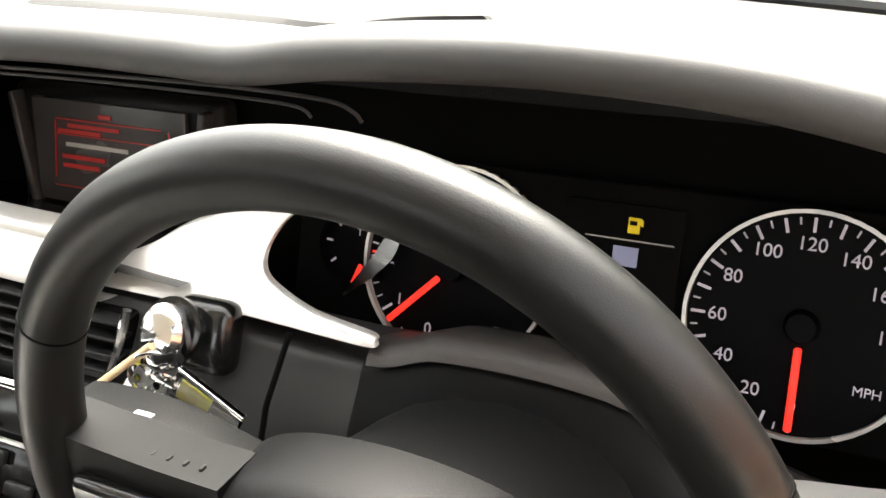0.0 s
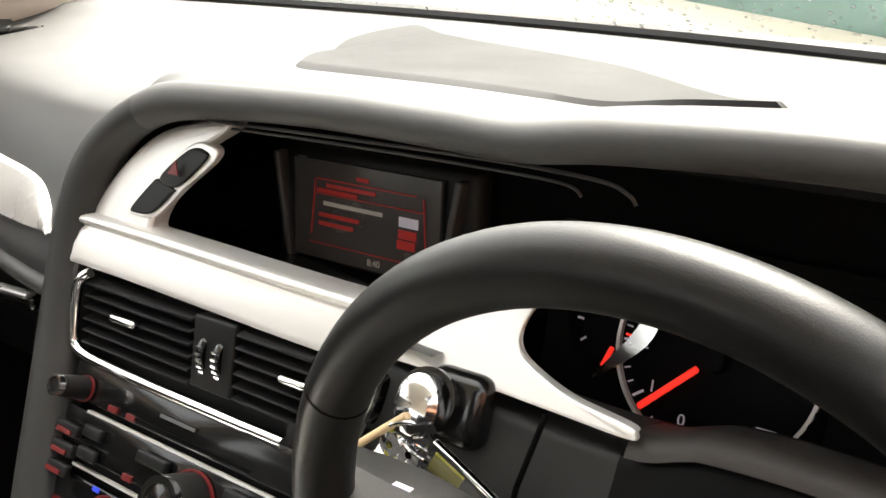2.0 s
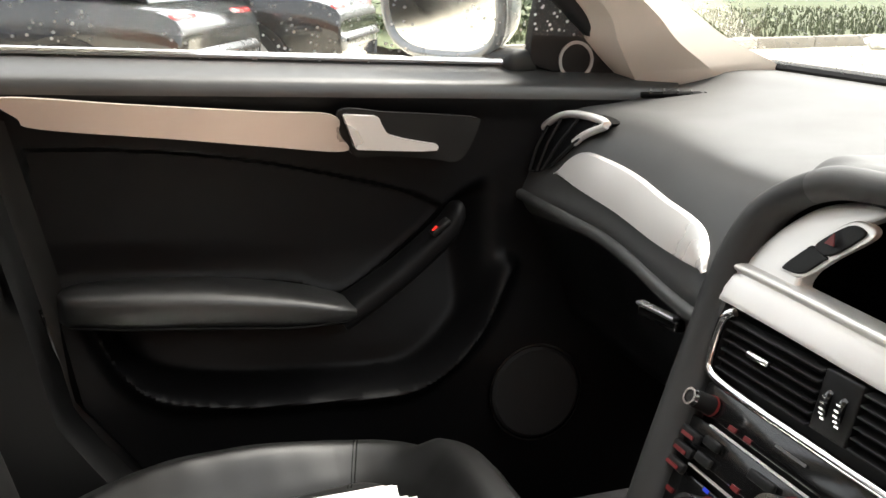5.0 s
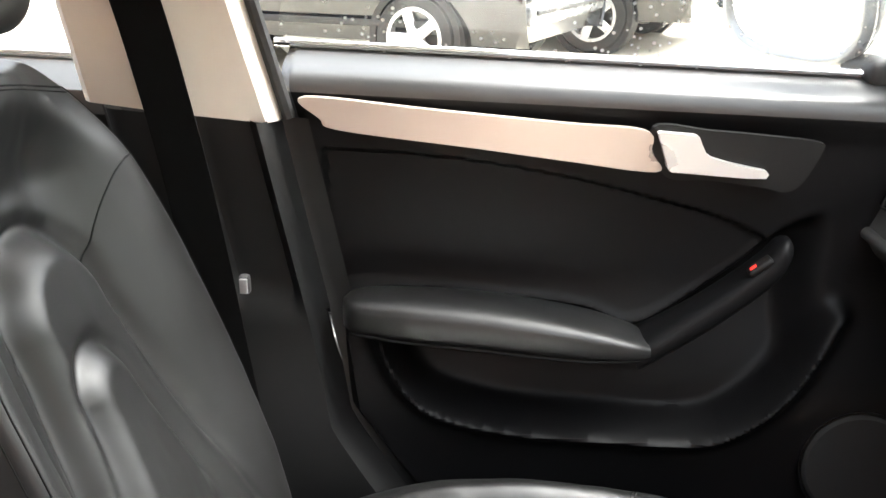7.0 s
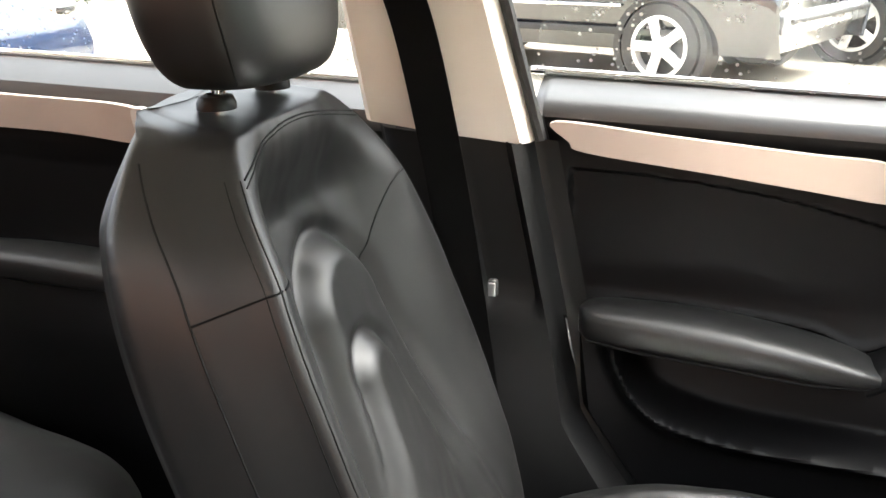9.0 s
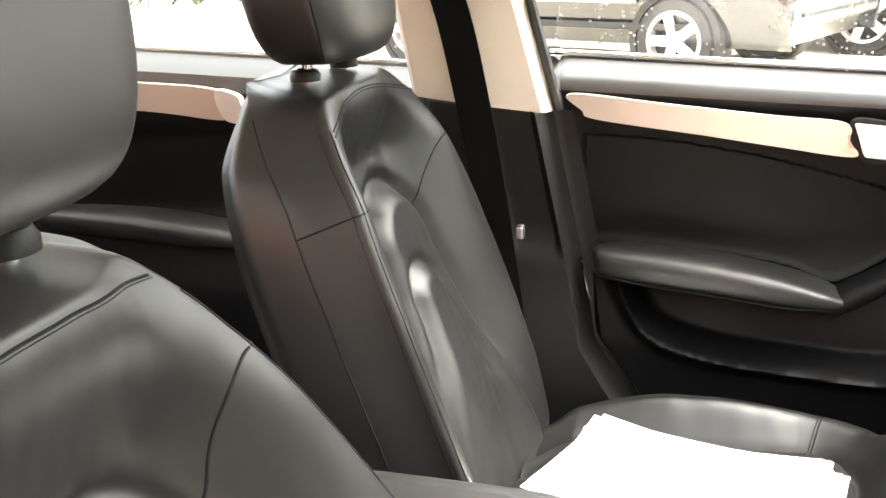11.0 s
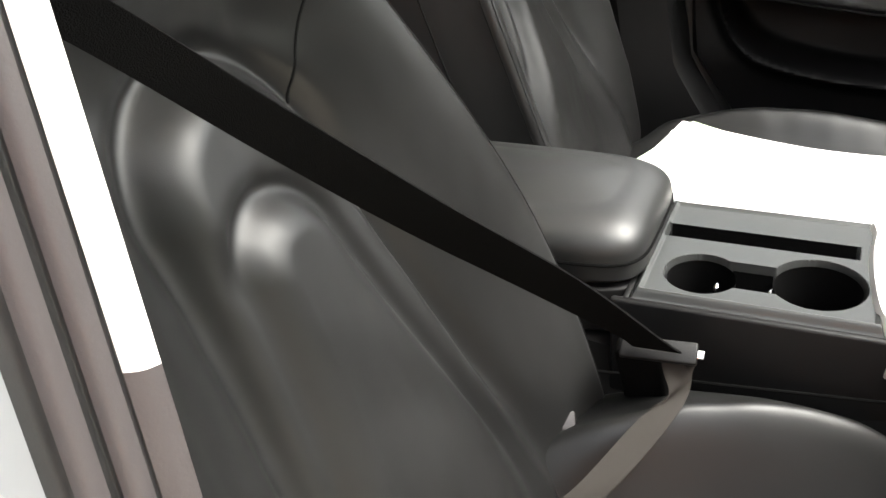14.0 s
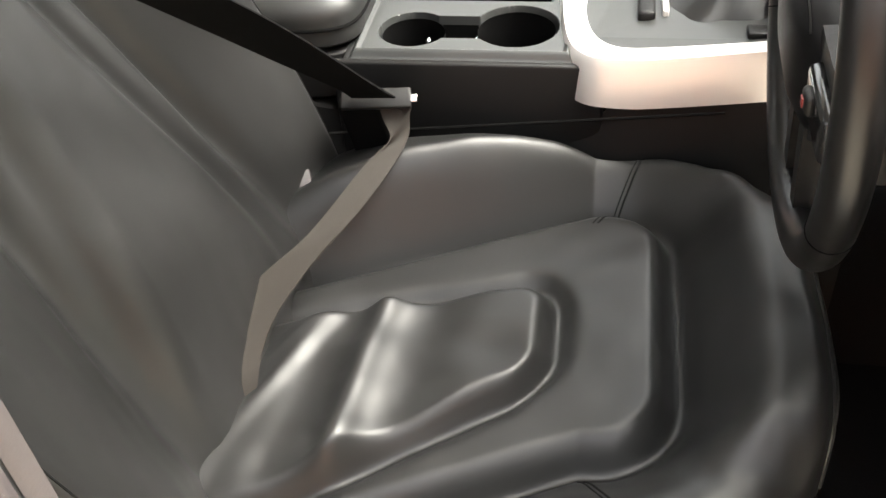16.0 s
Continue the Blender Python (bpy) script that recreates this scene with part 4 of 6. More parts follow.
# Chrome on one sleeve edge paints its glint; the other edge stays black.
for dx in (-0.0098, 0.0098):
    part("tag_edge", box(0.0022, 0.004, 0.041, 0.0008, m=TAGM @ pose(dx, 0, 0)), CHROME if dx < 0 else GLOSS, tag)
part("tag_card", box(0.011, 0.001, 0.018, 0, m=TAGM @ pose(0.003, 0.0028, -0.008)), OLIVE, tag)
for k, (dx, dz, ry) in enumerate(((-0.010, -0.012, 14), (0.000, -0.015, -25), (-0.018, -0.010, 40), (0.008, -0.013, -50))):
    kk = part("key", box(0.0055, 0.0016, 0.018, 0.0005, 1, m=pose(0.162 + dx, 0.083 - 0.001 * k, 0.795 + dz, 0, ry, 15)), CHROME if k else GOLD, keys)
    part("key_bow", lathe([(0.0022, -0.001), (0.0066, -0.001), (0.0066, 0.001), (0.0022, 0.001)], 18, pose(0.162 + dx * 0.5, 0.0825 - 0.001 * k, 0.797 + dz * 0.4, 80, 0, 0)), CHROME, kk)

# ---- centre console ----
console = thing("centre_console", "black centre console with cup holders and satin gear surround", "console", (0.03, -0.2, 0.28))
CGREY = material("satin_grey_console", (0.034, 0.036, 0.035), 0.36, grain=0.1, size=900)
CZ = 0.648
sec = lambda y, zt, hw: [(0.035 + hw + 0.022, y, 0.28), (0.035 + hw + 0.020, y, 0.50), (0.035 + hw + 0.006, y, zt - 0.03), (0.035 + hw, y, zt), (0.035 - hw, y, zt), (0.035 - hw - 0.006, y, zt - 0.03), (0.035 - hw - 0.02, y, 0.50), (0.035 - hw - 0.022, y, 0.28)]
part("body", loft([sec(-0.72, 0.58, 0.085), sec(-0.50, 0.60, 0.085), sec(-0.36, 0.585, 0.085), sec(-0.26, 0.583, 0.087), sec(-0.14, 0.585, 0.090), sec(-0.10, 0.615, 0.092), sec(0.02, 0.64, 0.10), sec(0.10, 0.68, 0.11)], 40), HARD, console)
for x in (-0.055, 0.1245):
    part("console_side", box(0.008, 0.245, 0.11, 0.003, m=pose(x, -0.245, 0.588)), HARD, console)
for y in (-0.356, -0.147):
    part("console_side", box(0.18, 0.006, 0.07, 0.002, m=pose(0.035, y, 0.606)), HARD, console)
part("side_seam", tube([(0.148, y, 0.585 + 0.10 * (y + 0.3)) for y in np.linspace(-0.42, -0.02, 12)], 0.0014, 6), DARK, console)


def cup_panel():
    """Flat tray with two joined cup wells and a card slot, built as a fine sheet pressed down inside the wells."""
    rows = []
    for x in np.linspace(-0.052, 0.122, 170):
        r = []
        for y in np.linspace(-0.352, -0.150, 200):
            d1 = math.hypot((x - 0.075) / 0.031, (y + 0.300) / 0.031)
            d2 = math.hypot((x - 0.066) / 0.038, (y + 0.205) / 0.038)
            br = max(abs(x - 0.070) / 0.020, abs(y + 0.255) / 0.04)
            z = CZ
            z -= 0.060 * max(smoothstep(1.04, 0.95, d1), smoothstep(1.04, 0.95, d2)) + 0.030 * smoothstep(1.05, 0.92, br) * (1 - max(smoothstep(1.04, 0.95, d1), smoothstep(1.04, 0.95, d2)))
            sl = max(abs(x - 0.006) / 0.011, abs(y + 0.260) / 0.082)
            z -= 0.030 * smoothstep(1.04, 0.95, sl)
            e = min(x + 0.052, 0.122 - x, y + 0.352, -0.150 - y)
            z -= 0.006 * smoothstep(0.006, 0.0, e)
            z += 0.0025 * smoothstep(0.010, 0.006, e) * smoothstep(0.0, 0.005, e)
            r.append((x, y, z))
        rows.append(r)
    return grid(rows)


tray = part("cup_tray", cup_panel(), CGREY, console)
# Deep faces coloured near-black: shade inside the wells and slot is painted in.
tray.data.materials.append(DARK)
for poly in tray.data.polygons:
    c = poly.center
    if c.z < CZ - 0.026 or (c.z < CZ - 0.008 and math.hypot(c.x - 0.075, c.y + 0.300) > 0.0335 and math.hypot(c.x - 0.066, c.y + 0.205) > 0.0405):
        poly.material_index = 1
# Near-black inner skins deepen that painted shade.
part("tray_well_shade", lathe([(0, 0.0), (0.0292, 0.0), (0.0293, 0.0535)], 48, pose(0.075, -0.300, CZ - 0.0585)), DARK, console)
part("tray_well_shade", lathe([(0, 0.0), (0.0359, 0.0), (0.0360, 0.0535)], 48, pose(0.066, -0.205, CZ - 0.0585)), DARK, console)
part("tray_slot_shade", box(0.0205, 0.160, 0.002, 0, m=pose(0.006, -0.260, CZ - 0.0285)), DARK, console)
for x, y in ((0.070, -0.240), (0.073, -0.285)):
    part("cup_clip", box(0.010, 0.006, 0.016, 0.003, m=pose(x, y, CZ - 0.018, 20, 0, 0)), CHROME, console)
# satin surround with the gear lever
sur = spline([(0.122, -0.150), (0.060, -0.166), (-0.02, -0.168), (-0.062, -0.150), (-0.062, 0.05), (-0.058, 0.11), (0.13, 0.11), (0.136, 0.05), (0.138, -0.10)], 60, True)
bm = bmesh.new()
hole = spline([(0.100, -0.125), (0.05, -0.142), (-0.02, -0.138), (-0.042, -0.11), (-0.040, 0.05), (-0.03, 0.085), (0.10, 0.085), (0.112, 0.05), (0.112, -0.08)], 60, True)
ro = [(x, y, CZ + 0.004 + 0.10 * max(0, y + 0.10)) for x, y in sur]
rows = [[(x * 1.02 + 0.0015, y, z - 0.042) for x, y, z in ro], [(x, y, z - 0.006) for x, y, z in ro], [(lerp(x, 0.035, 0.03), lerp(y, -0.03, 0.03), z + 0.002) for x, y, z in ro],
        [(x, y, CZ + 0.004 + 0.10 * max(0, y + 0.10)) for x, y in hole], [(x, y, CZ - 0.004 + 0.10 * max(0, y + 0.10)) for x, y in hole]]
part("gear_surround", grid(rows, close_u=True), SILVER, console)
bm = bmesh.new()
bm.faces.new([bm.verts.new((x, y, CZ - 0.002 + 0.10 * max(0, y + 0.10))) for x, y in hole])
part("gear_plate", bm, CGREY, console, smooth=False)
part("brake_switch", box(0.052, 0.016, 0.012, 0.004, m=pose(0.030, -0.088, CZ + 0.004)), HARD, console)
part("brake_switch", box(0.046, 0.006, 0.010, 0.002, m=pose(0.028, -0.071, CZ + 0.005)), SILVER, console)
for k in range(3):
    part("console_button", box(0.018, 0.018, 0.006, 0.002, m=pose(0.092, 0.005 + 0.022 * k, CZ + 0.012 + 0.0022 * k)), HARD, console)
rows = []
for f, (sx, sy, z, oy) in enumerate(((0.050, 0.062, 0.0, -0.002), (0.044, 0.050, 0.007, -0.002), (0.032, 0.036, 0.018, 0.0), (0.020, 0.022, 0.030, 0.004), (0.013, 0.014, 0.040, 0.006))):
    rows.append([(0.020 + sx * math.copysign(abs(math.cos(a)) ** 0.7, math.cos(a)) * (1 + 0.06 * math.sin(9 * a + f)), oy + sy * math.copysign(abs(math.sin(a)) ** 0.7, math.sin(a)) * (1 + 0.06 * math.sin(7 * a + 2 * f)), CZ + 0.004 + z) for a in np.linspace(0, 6.2832, 60, endpoint=False)])
gear = thing("gear_lever", "black leather gear lever with a wrinkled gaiter", "gear lever", (0.028, 0.03, CZ))
part("gaiter", grid(rows, close_u=True), LEATHER, gear)
part("knob", lathe([(0, 0.045), (0.012, 0.044), (0.020, 0.036), (0.022, 0.026), (0.017, 0.010), (0.013, 0.0)], 28, pose(0.020, 0.008, CZ + 0.042, -10, 0, 0)), LEATHER, gear)
part("knob_collar", ring(0.0145, 0.011, 0.006, 28, pose(0.020, 0.007, CZ + 0.039, -10, 0, 0)), CHROME, gear)


def puff(outline, z0, h, rings=8, n=64, dome=0.12):
    """A padded cushion over a plan outline: soft rolled edge and slightly domed top."""
    pts = spline(outline, n, True)
    cx, cy = sum(p[0] for p in pts) / n, sum(p[1] for p in pts) / n
    rows = [[(x, y, z0) for x, y in pts], [(x, y, z0 + h * 0.35) for x, y in pts]]
    for i in range(1, rings + 1):
        f = i / rings
        k = 1 - 0.24 * (1 - math.cos(f * math.pi / 2))
        rows.append([(lerp(cx, x, k), lerp(cy, y, k), z0 + h * (0.35 + 0.60 * math.sin(f * math.pi / 2))) for x, y in pts])
    for k in (0.68, 0.6, 0.5, 0.4, 0.3, 0.2, 0.1, 0.03):
        rows.append([(lerp(cx, x, k), lerp(cy, y, k), z0 + h * (0.95 + 1.2 * dome * (0.578 - k * k))) for x, y in pts])
    return grid(rows, close_u=True, cap=True)


def lid_ring(o, z, n=96):
    """A rounded oblong drawn in by o on all sides."""
    p = 2 / lerp(5.5, 3.2, min(1.0, o / 0.06))
    return [(0.027 + (0.089 - o) * math.copysign(abs(math.cos(a)) ** p, math.cos(a)), -0.494 + (0.148 - o) * math.copysign(abs(math.sin(a)) ** p, math.sin(a)), z) for a in np.linspace(0, 2 * math.pi, n, endpoint=False)]


def lid_pad(z0, z1, r, dome):
    rows = [lid_ring(0.003, z0), lid_ring(0.0, z0 + 0.004)]
    rows += [lid_ring(r * (1 - math.cos(th)), z1 - r * 0.8 * (1 - math.sin(th))) for th in np.linspace(0, math.pi / 2, 14)]
    rows += [lid_ring(o, z1 + dome * (1 - ((0.086 - o) / (0.086 - r)) ** 2)) for o in np.linspace(r, 0.086, 16)[1:]]
    return grid(rows, close_u=True, cap=True)


armrest = thing("armrest", "padded black leather centre armrest lid", "armrest", (0.03, -0.5, 0.62))
part("lid", lid_pad(0.644, 0.700, 0.036, 0.008), material("smooth_black_leather", (0.014, 0.0145, 0.014), 0.42, spec=0.55, grain=0.05, size=1700, voronoi=True, vary=0.2), armrest)
part("lid_base", lid_pad(0.592, 0.640, 0.004, 0.0), HARD, armrest)
part("lid_seam", tube([(x, y, z) for x, y, z in lid_ring(-0.0004, 0.664)], 0.0016, 6, True), DARK, armrest)


# ---- seats ----
def arch(x, z, zb, zt, wb, wt):
    """Signed distance to a round-topped arch that narrows upwards: negative inside."""
    zc = zt - wt
    if z >= zc:
        return math.hypot(x, z - zc) - wt
    f = max(0.0, (z - zb) / (zc - zb))
    return abs(x) - lerp(wb, wt, smoothstep(0, 1, f) * 0.4 + 0.6 * f)


def pad(sd, h, soft=0.014, groove=0.0065, gw=0.0075):
    return h * smoothstep(0.002, -soft, sd) - groove * math.exp(-((sd - 0.001) / gw) ** 2)


class Back:
    """A backrest's skin: front face with two arched pads between bolsters, folded edges, flat sides and a plain rear."""

    def __init__(self, cx, dy, dz, zo, zi, hb, inner, slim, ax, roll, tall):
        self.tall = tall
        self.cx, self.dy, self.dz, self.zo, self.zi, self.hb = cx, dy, dz, zo, zi, hb
        self.inner, self.slim, self.ax, self.roll = inner, slim, ax, roll

    def half(self, v):
        return curve_at([(0, 0.195), (0.12, 0.212), (0.35, 0.226), (0.6, 0.226), (0.74, 0.216), (0.84, 0.198), (0.91, 0.172), (0.96, 0.140), (0.985, 0.112), (1, 0.085)], v) * (1 - self.slim * smoothstep(0.42, 0.92, v))

    def front(self, X, v):
        z, w, aX = 0.47 + self.tall * v, self.half(v), abs(X)
        hb = (self.hb if X * self.inner > 0 else 0.058) * curve_at([(0, 0.45), (0.12, 0.8), (0.3, 1.0), (0.80, 1.0), (0.90, 0.80), (0.97, 0.62), (1, 0.5)], v)
        mid = 0.050 * smoothstep(0.80, 0.965, v)
        f = smoothstep(0.40 * w, w - 0.004, aX)
        d = lerp(mid, hb, lerp(f, math.sin(f * math.pi / 2), 0.35))
        low = smoothstep(0.60, 0.72, z)
        d += pad(arch(X - self.ax + 0.012, z, 0.55, self.zo, 0.132, 0.078), 0.017, 0.028, 0.010 * low, 0.011)
        d += pad(arch(X - self.ax, z, 0.60, self.zi, 0.100, 0.044), 0.011 * lerp(0.4, 1, low), 0.024, 0.0065 * low, 0.0085)
        d += 0.010 * math.exp(-((z - 0.66) / 0.09) ** 2) * smoothstep(0.12, 0.0, aX)
        # soft creases that run out of the pads
        d += 0.0010 * noise.noise(Vector((X * 26 + self.cx, z * 9, 1.0))) + 0.0006 * noise.noise(Vector((X * 60, z * 34, 5.0 + self.cx)))
        d -= 0.080 * smoothstep(0.972, 1.0, v) ** 1.4
        return d

    def place(self, X, d, v):
        z = 0.47 + self.tall * v
        return Vector((self.cx + X + self.roll * smoothstep(0.3, 1.0, v), -0.415 - 0.36 * (z - 0.60) + d + self.dy, z + self.dz))

    def side(self, sx, k, v):
        """A point on the side: k in metres behind the folded edge."""
        w, rc = self.half(v), 0.010
        e = self.front(sx * (w - rc), v)
        if k < rc:
            th = k / rc * math.pi / 2
            return self.place(sx * (w - rc + rc * math.sin(th)), e - rc * (1 - math.cos(th)), v)
        T = self.depth(v) + e
        f = min(1.0, (k - rc) / (T - rc))
        return self.place(sx * (w + 0.016 * smoothstep(0, 0.5, f) - 0.030 * smoothstep(0.72, 1.0, f) ** 2), e - k, v)

    def depth(self, v):
        return curve_at([(0, 0.085), (0.5, 0.090), (0.85, 0.075), (0.95, 0.050), (1, 0.045)], v)

    def row(self, v):
        w, rc = self.half(v), 0.010
        steps = {}
        for sx in (1, -1):
            T = self.depth(v) + self.front(sx * (w - rc), v)
            steps[sx] = [rc * k / 5 for k in range(1, 6)] + [lerp(rc, T, k / 16) for k in range(1, 17)]
        out = [self.place(X, self.front(X, v), v) for X in np.linspace(-(w - rc), w - rc, 230)]
        out += [self.side(1, k, v) for k in steps[1]]
        wb = w - 0.014
        out += [self.place(lerp(wb, -wb, j / 13), -self.depth(v) - 0.012 * math.sin(math.pi * j / 13), v) for j in range(1, 13)]
        return out + [self.side(-1, k, v) for k in reversed(steps[-1])]


def seat(cx, dy, dz, zo, zi, hb, vc, bx, cdy, cdz, cw, lean_in, inner, slim, ax, roll, tall, hdy, hdz, name, label):
    """A front seat. bx: the cushion's middle; inner: the side towards the console; lean_in: how its pads run askew to the rear."""
    s = thing(name, label, "car seat", (cx, -0.25 + cdy, 0.28), group="front seats")
    back = Back(cx, dy, dz, zo, zi, hb, inner, slim, ax, roll, tall)
    bk = part("backrest", grid([back.row(v) for v in 1 - (1 - np.linspace(0, 1, 300)) ** 1.25], close_u=True, cap=True), LEATHER, s)
    up = (0.3, 0.4, 0.85)

    def seam(name, pts, r=0.0008, mat=SEAM, own=s):
        part(name, tube(pts, r, 6, up=up), mat, own)

    for sx in (1, -1):
        for k in (0.003, 0.0125):
            seam("edge_seam", [back.side(sx, k, v) for v in np.linspace(0.04, 0.93, 90)], 0.0008 if k < 0.01 else 0.0006, own=bk)
        for o in ((0.0, 0.011) if cx < 0 else (0.0, 0.004)):
            top = []
            for f in np.linspace(0, 1, 30):
                v = (lerp(0.93, 0.966 + 0.3 * o, math.sin(f * math.pi / 2)) if cx < 0 else lerp(0.952, 0.967, math.sin(min(1.0, f * 1.4) * math.pi / 2))) - 0.8 * o
                top.append(back.place(sx * (back.half(v) - 0.010) * (1 - f), back.front(sx * (back.half(v) - 0.010) * (1 - f), v), v))
            seam("shoulder_seam", top, (0.0008 if cx < 0 else 0.0004) if o else 0.0010, own=bk)
        seam("side_seam", [back.side(sx, 0.078, v) for v in np.linspace(0.04, 0.95, 80)], 0.0011, own=bk)
        seam("cross_seam", [back.side(sx, lerp(0.078, 0.002, f), lerp(vc - 0.04, vc, f)) for f in np.linspace(0, 1, 20)], 0.0010, own=bk)
        fr = []
        for f in np.linspace(0, 1, 30):
            w = back.half(vc) - 0.010
            v = vc - (0.47 + tall * vc - (zo - 0.055)) / tall * f ** 1.6
            X = lerp(sx * w, ax + sx * 0.088, f ** 0.8)
            fr.append(back.place(X, back.front(X, v) + 0.0002, v))
        seam("cross_seam", fr, 0.0011, own=bk)

    # cushion
    def cush(a, v):
        y = -0.455 + 0.545 * v
        w = cw * (1 - smoothstep(0.70, 1.08, v) ** 2 * 0.80) * (0.90 + 0.10 * smoothstep(0, 0.25, v))
        if v > 0.93:
            w *= math.sqrt(max(0.0, 1 - ((v - 0.93) / 0.07) ** 2)) * 0.55 + 0.45
        t = 0.085 * (1 if v < 0.935 else 0.35 + 0.65 * math.sqrt(max(0, 1 - ((v - 0.935) / 0.065) ** 2)))
        c, q = math.cos(a), math.sin(a)
        X = w * math.copysign(abs(c) ** 0.55, c)
        Z = t * math.copysign(abs(q) ** 0.55, q)
        zc = 0.415 + cdz + (0.055 * v - 0.030 if cx > 0 else 0.012 * v)
        if q > 0:
            k = min(1.0, q * 2.2)
            yy = y
            # pads in plan: a broad rounded panel with a finger-shaped inset, both drawn in towards the rear
            x1 = X + 0.018 - lean_in * max(0.0, -0.09 - yy)
            x2 = X - 0.006 - lean_in * max(0.0, -0.12 - yy)
            h1, h2 = lerp(0.135, 0.138, v), lerp(0.094, 0.050, smoothstep(0.2, 0.75, v))
            r1, r2 = 0.060, 0.034
            sd1 = max(abs(x1) - h1, yy + 0.022) if (abs(x1) < h1 - r1 or yy < -0.022 - r1) else math.hypot(max(0, abs(x1) - h1 + r1), max(0, yy + 0.022 + r1)) - r1
            sd2 = max(abs(x2) - h2, yy + 0.112) if (abs(x2) < h2 - r2 or yy < -0.112 - r2) else math.hypot(max(0, abs(x2) - h2 + r2), max(0, yy + 0.112 + r2)) - r2
            rise = 0.086 if X * inner > 0 else 0.058
            side = smoothstep(-0.02, 0.025, abs(x1) - h1)
            b = lerp(0.052, rise, side) * smoothstep(0.0, 0.062, sd1) * (1 - 0.5 * smoothstep(0.94, 1.0, v)) * lerp(0.45, 1.0, smoothstep(0.0, 0.38, v)) * (1 - 0.45 * smoothstep(0.45, 0.90, v) * side)
            d = b - 0.010 + pad(sd1, 0.013, 0.024, 0.011, 0.010) + pad(sd2, 0.013 * smoothstep(-0.02, 0.28, v), 0.020, 0.009, 0.009)
            ins = smoothstep(0.01, -0.02, sd2)
            # the worn folds across the inset
            d += ins * (0.009 * math.exp(-((yy + 0.252 + 0.10 * x2) / 0.013) ** 2) - 0.006 * math.exp(-((yy + 0.212 + 0.1 * x2) / 0.024) ** 2) - 0.005 * math.exp(-((yy + 0.290 + 0.2 * x2) / 0.020) ** 2) + 0.004 * math.exp(-((yy + 0.328 + 0.5 * x2) / 0.012) ** 2) + 0.0025 * math.exp(-((yy + 0.355 + 0.7 * x2) / 0.010) ** 2))
            d += ins * 0.003 * noise.noise(Vector((X * 30, yy * 16, 3.0))) + 0.0014 * noise.noise(Vector((X * 14, yy * 60, 8.0))) * smoothstep(-0.04, 0.02, yy)
            d += 0.0010 * noise.noise(Vector((X * 30, yy * 30, 2.0 + cx)))
            d -= 0.030 * smoothstep(0.12, 0.0, v)
            Z += k * d
        return Vector((bx + X, y + cdy, zc + Z))

    def over(X, v):
        """The cushion's top at a place across it."""
        w = abs(cush(0.0, v).x - bx)
        f = min(1.0, abs(X) / w) ** (1 / 0.55)
        return cush(math.acos(math.copysign(f, X)), v)

    ang = [math.acos(math.copysign(abs(t) ** (1 / 0.62), t)) for t in np.linspace(1, -1, 260)] + [math.pi + math.pi * (j + 1) / 41 for j in range(40)]
    cu = part("cushion", grid([[cush(a, v) for a in ang] for v in np.linspace(0, 1, 300)], close_u=True, cap=True), LEATHER, s)
    for sx in (1, -1):
        w = abs(cush(0.0, 0.76).x - bx)
        for o in (0.0, 0.008):
            seam("bolster_seam", [over(sx * lerp(w * 0.985, 0.125, f), 0.745 + o - 0.075 * f) for f in np.linspace(0, 1, 24)], 0.0010 if o else 0.0007, own=cu)
    seam("front_piping", [cush(a, 0.965) for a in np.linspace(0.12, math.pi - 0.12, 60)], 0.0022, LEATHER, cu)
    for sx in (1, -1):
        seam("side_piping", [cush(0.10 if sx > 0 else math.pi - 0.10, v) for v in np.linspace(0.12, 0.96, 50)], 0.0020, LEATHER, cu)
    part("seat_base", box(0.40, 0.44, 0.10, 0.02, m=pose(bx, -0.20 + cdy, 0.32)), HARD, s)
    part("side_valance", box(0.035, 0.40, 0.11, 0.014, m=pose(bx - inner * 0.235, -0.25 + cdy, 0.375)), HARD, s)
    # headrest: a deep padded block, narrower below, its front face set off by seams
    hx, hy, hz = back.place(0, 0, 1.0).x, back.place(0, 0.020, 0.985).y + hdy, back.place(0, 0, 1.0).z + 0.112 + hdz

    def head(a, v, grow=0.0):
        z = lerp(-0.098, 0.095, v)
        k = (1 - abs(2 * v - 1) ** 3.4) ** (1 / 3.4)
        w, t = (0.128 + grow) * (0.50 + 0.50 * k) * (0.90 + 0.10 * smoothstep(0, 0.5, v)), (0.062 + grow) * (0.25 + 0.75 * k)
        c, q = math.cos(a), math.sin(a)
        return (hx + w * math.copysign(abs(c) ** 0.55, c), hy - 0.12 * z + t * math.copysign(abs(q) ** 0.55, q) * (1 + 0.10 * (1 - abs(c)) * (q > 0)), hz + z)

    hr = part("headrest", grid([[head(a, v) for a in np.linspace(0, 2 * math.pi, 96, endpoint=False)] for v in np.linspace(0, 1, 44)], close_u=True, cap=True), LEATHER, s)
    for e in (0.42, math.pi - 0.42):
        seam("headrest_seam", [head(e, v, 0.0004) for v in np.linspace(0.05, 0.95, 40)], 0.0010, own=hr)
    for k in (-0.058, 0.058):
        part("headrest_post", tube([(hx + k, hy - 0.004, hz - 0.17), (hx + k, hy + 0.006, hz - 0.06)], 0.0065), CHROME, s)
        part("post_collar", lathe([(0.008, -0.004), (0.018, -0.004), (0.018, 0.002), (0.015, 0.008), (0.008, 0.010)], 24, pose(hx + k, hy - 0.001, hz - 0.112 - hdz)), HARD, s)
    return s


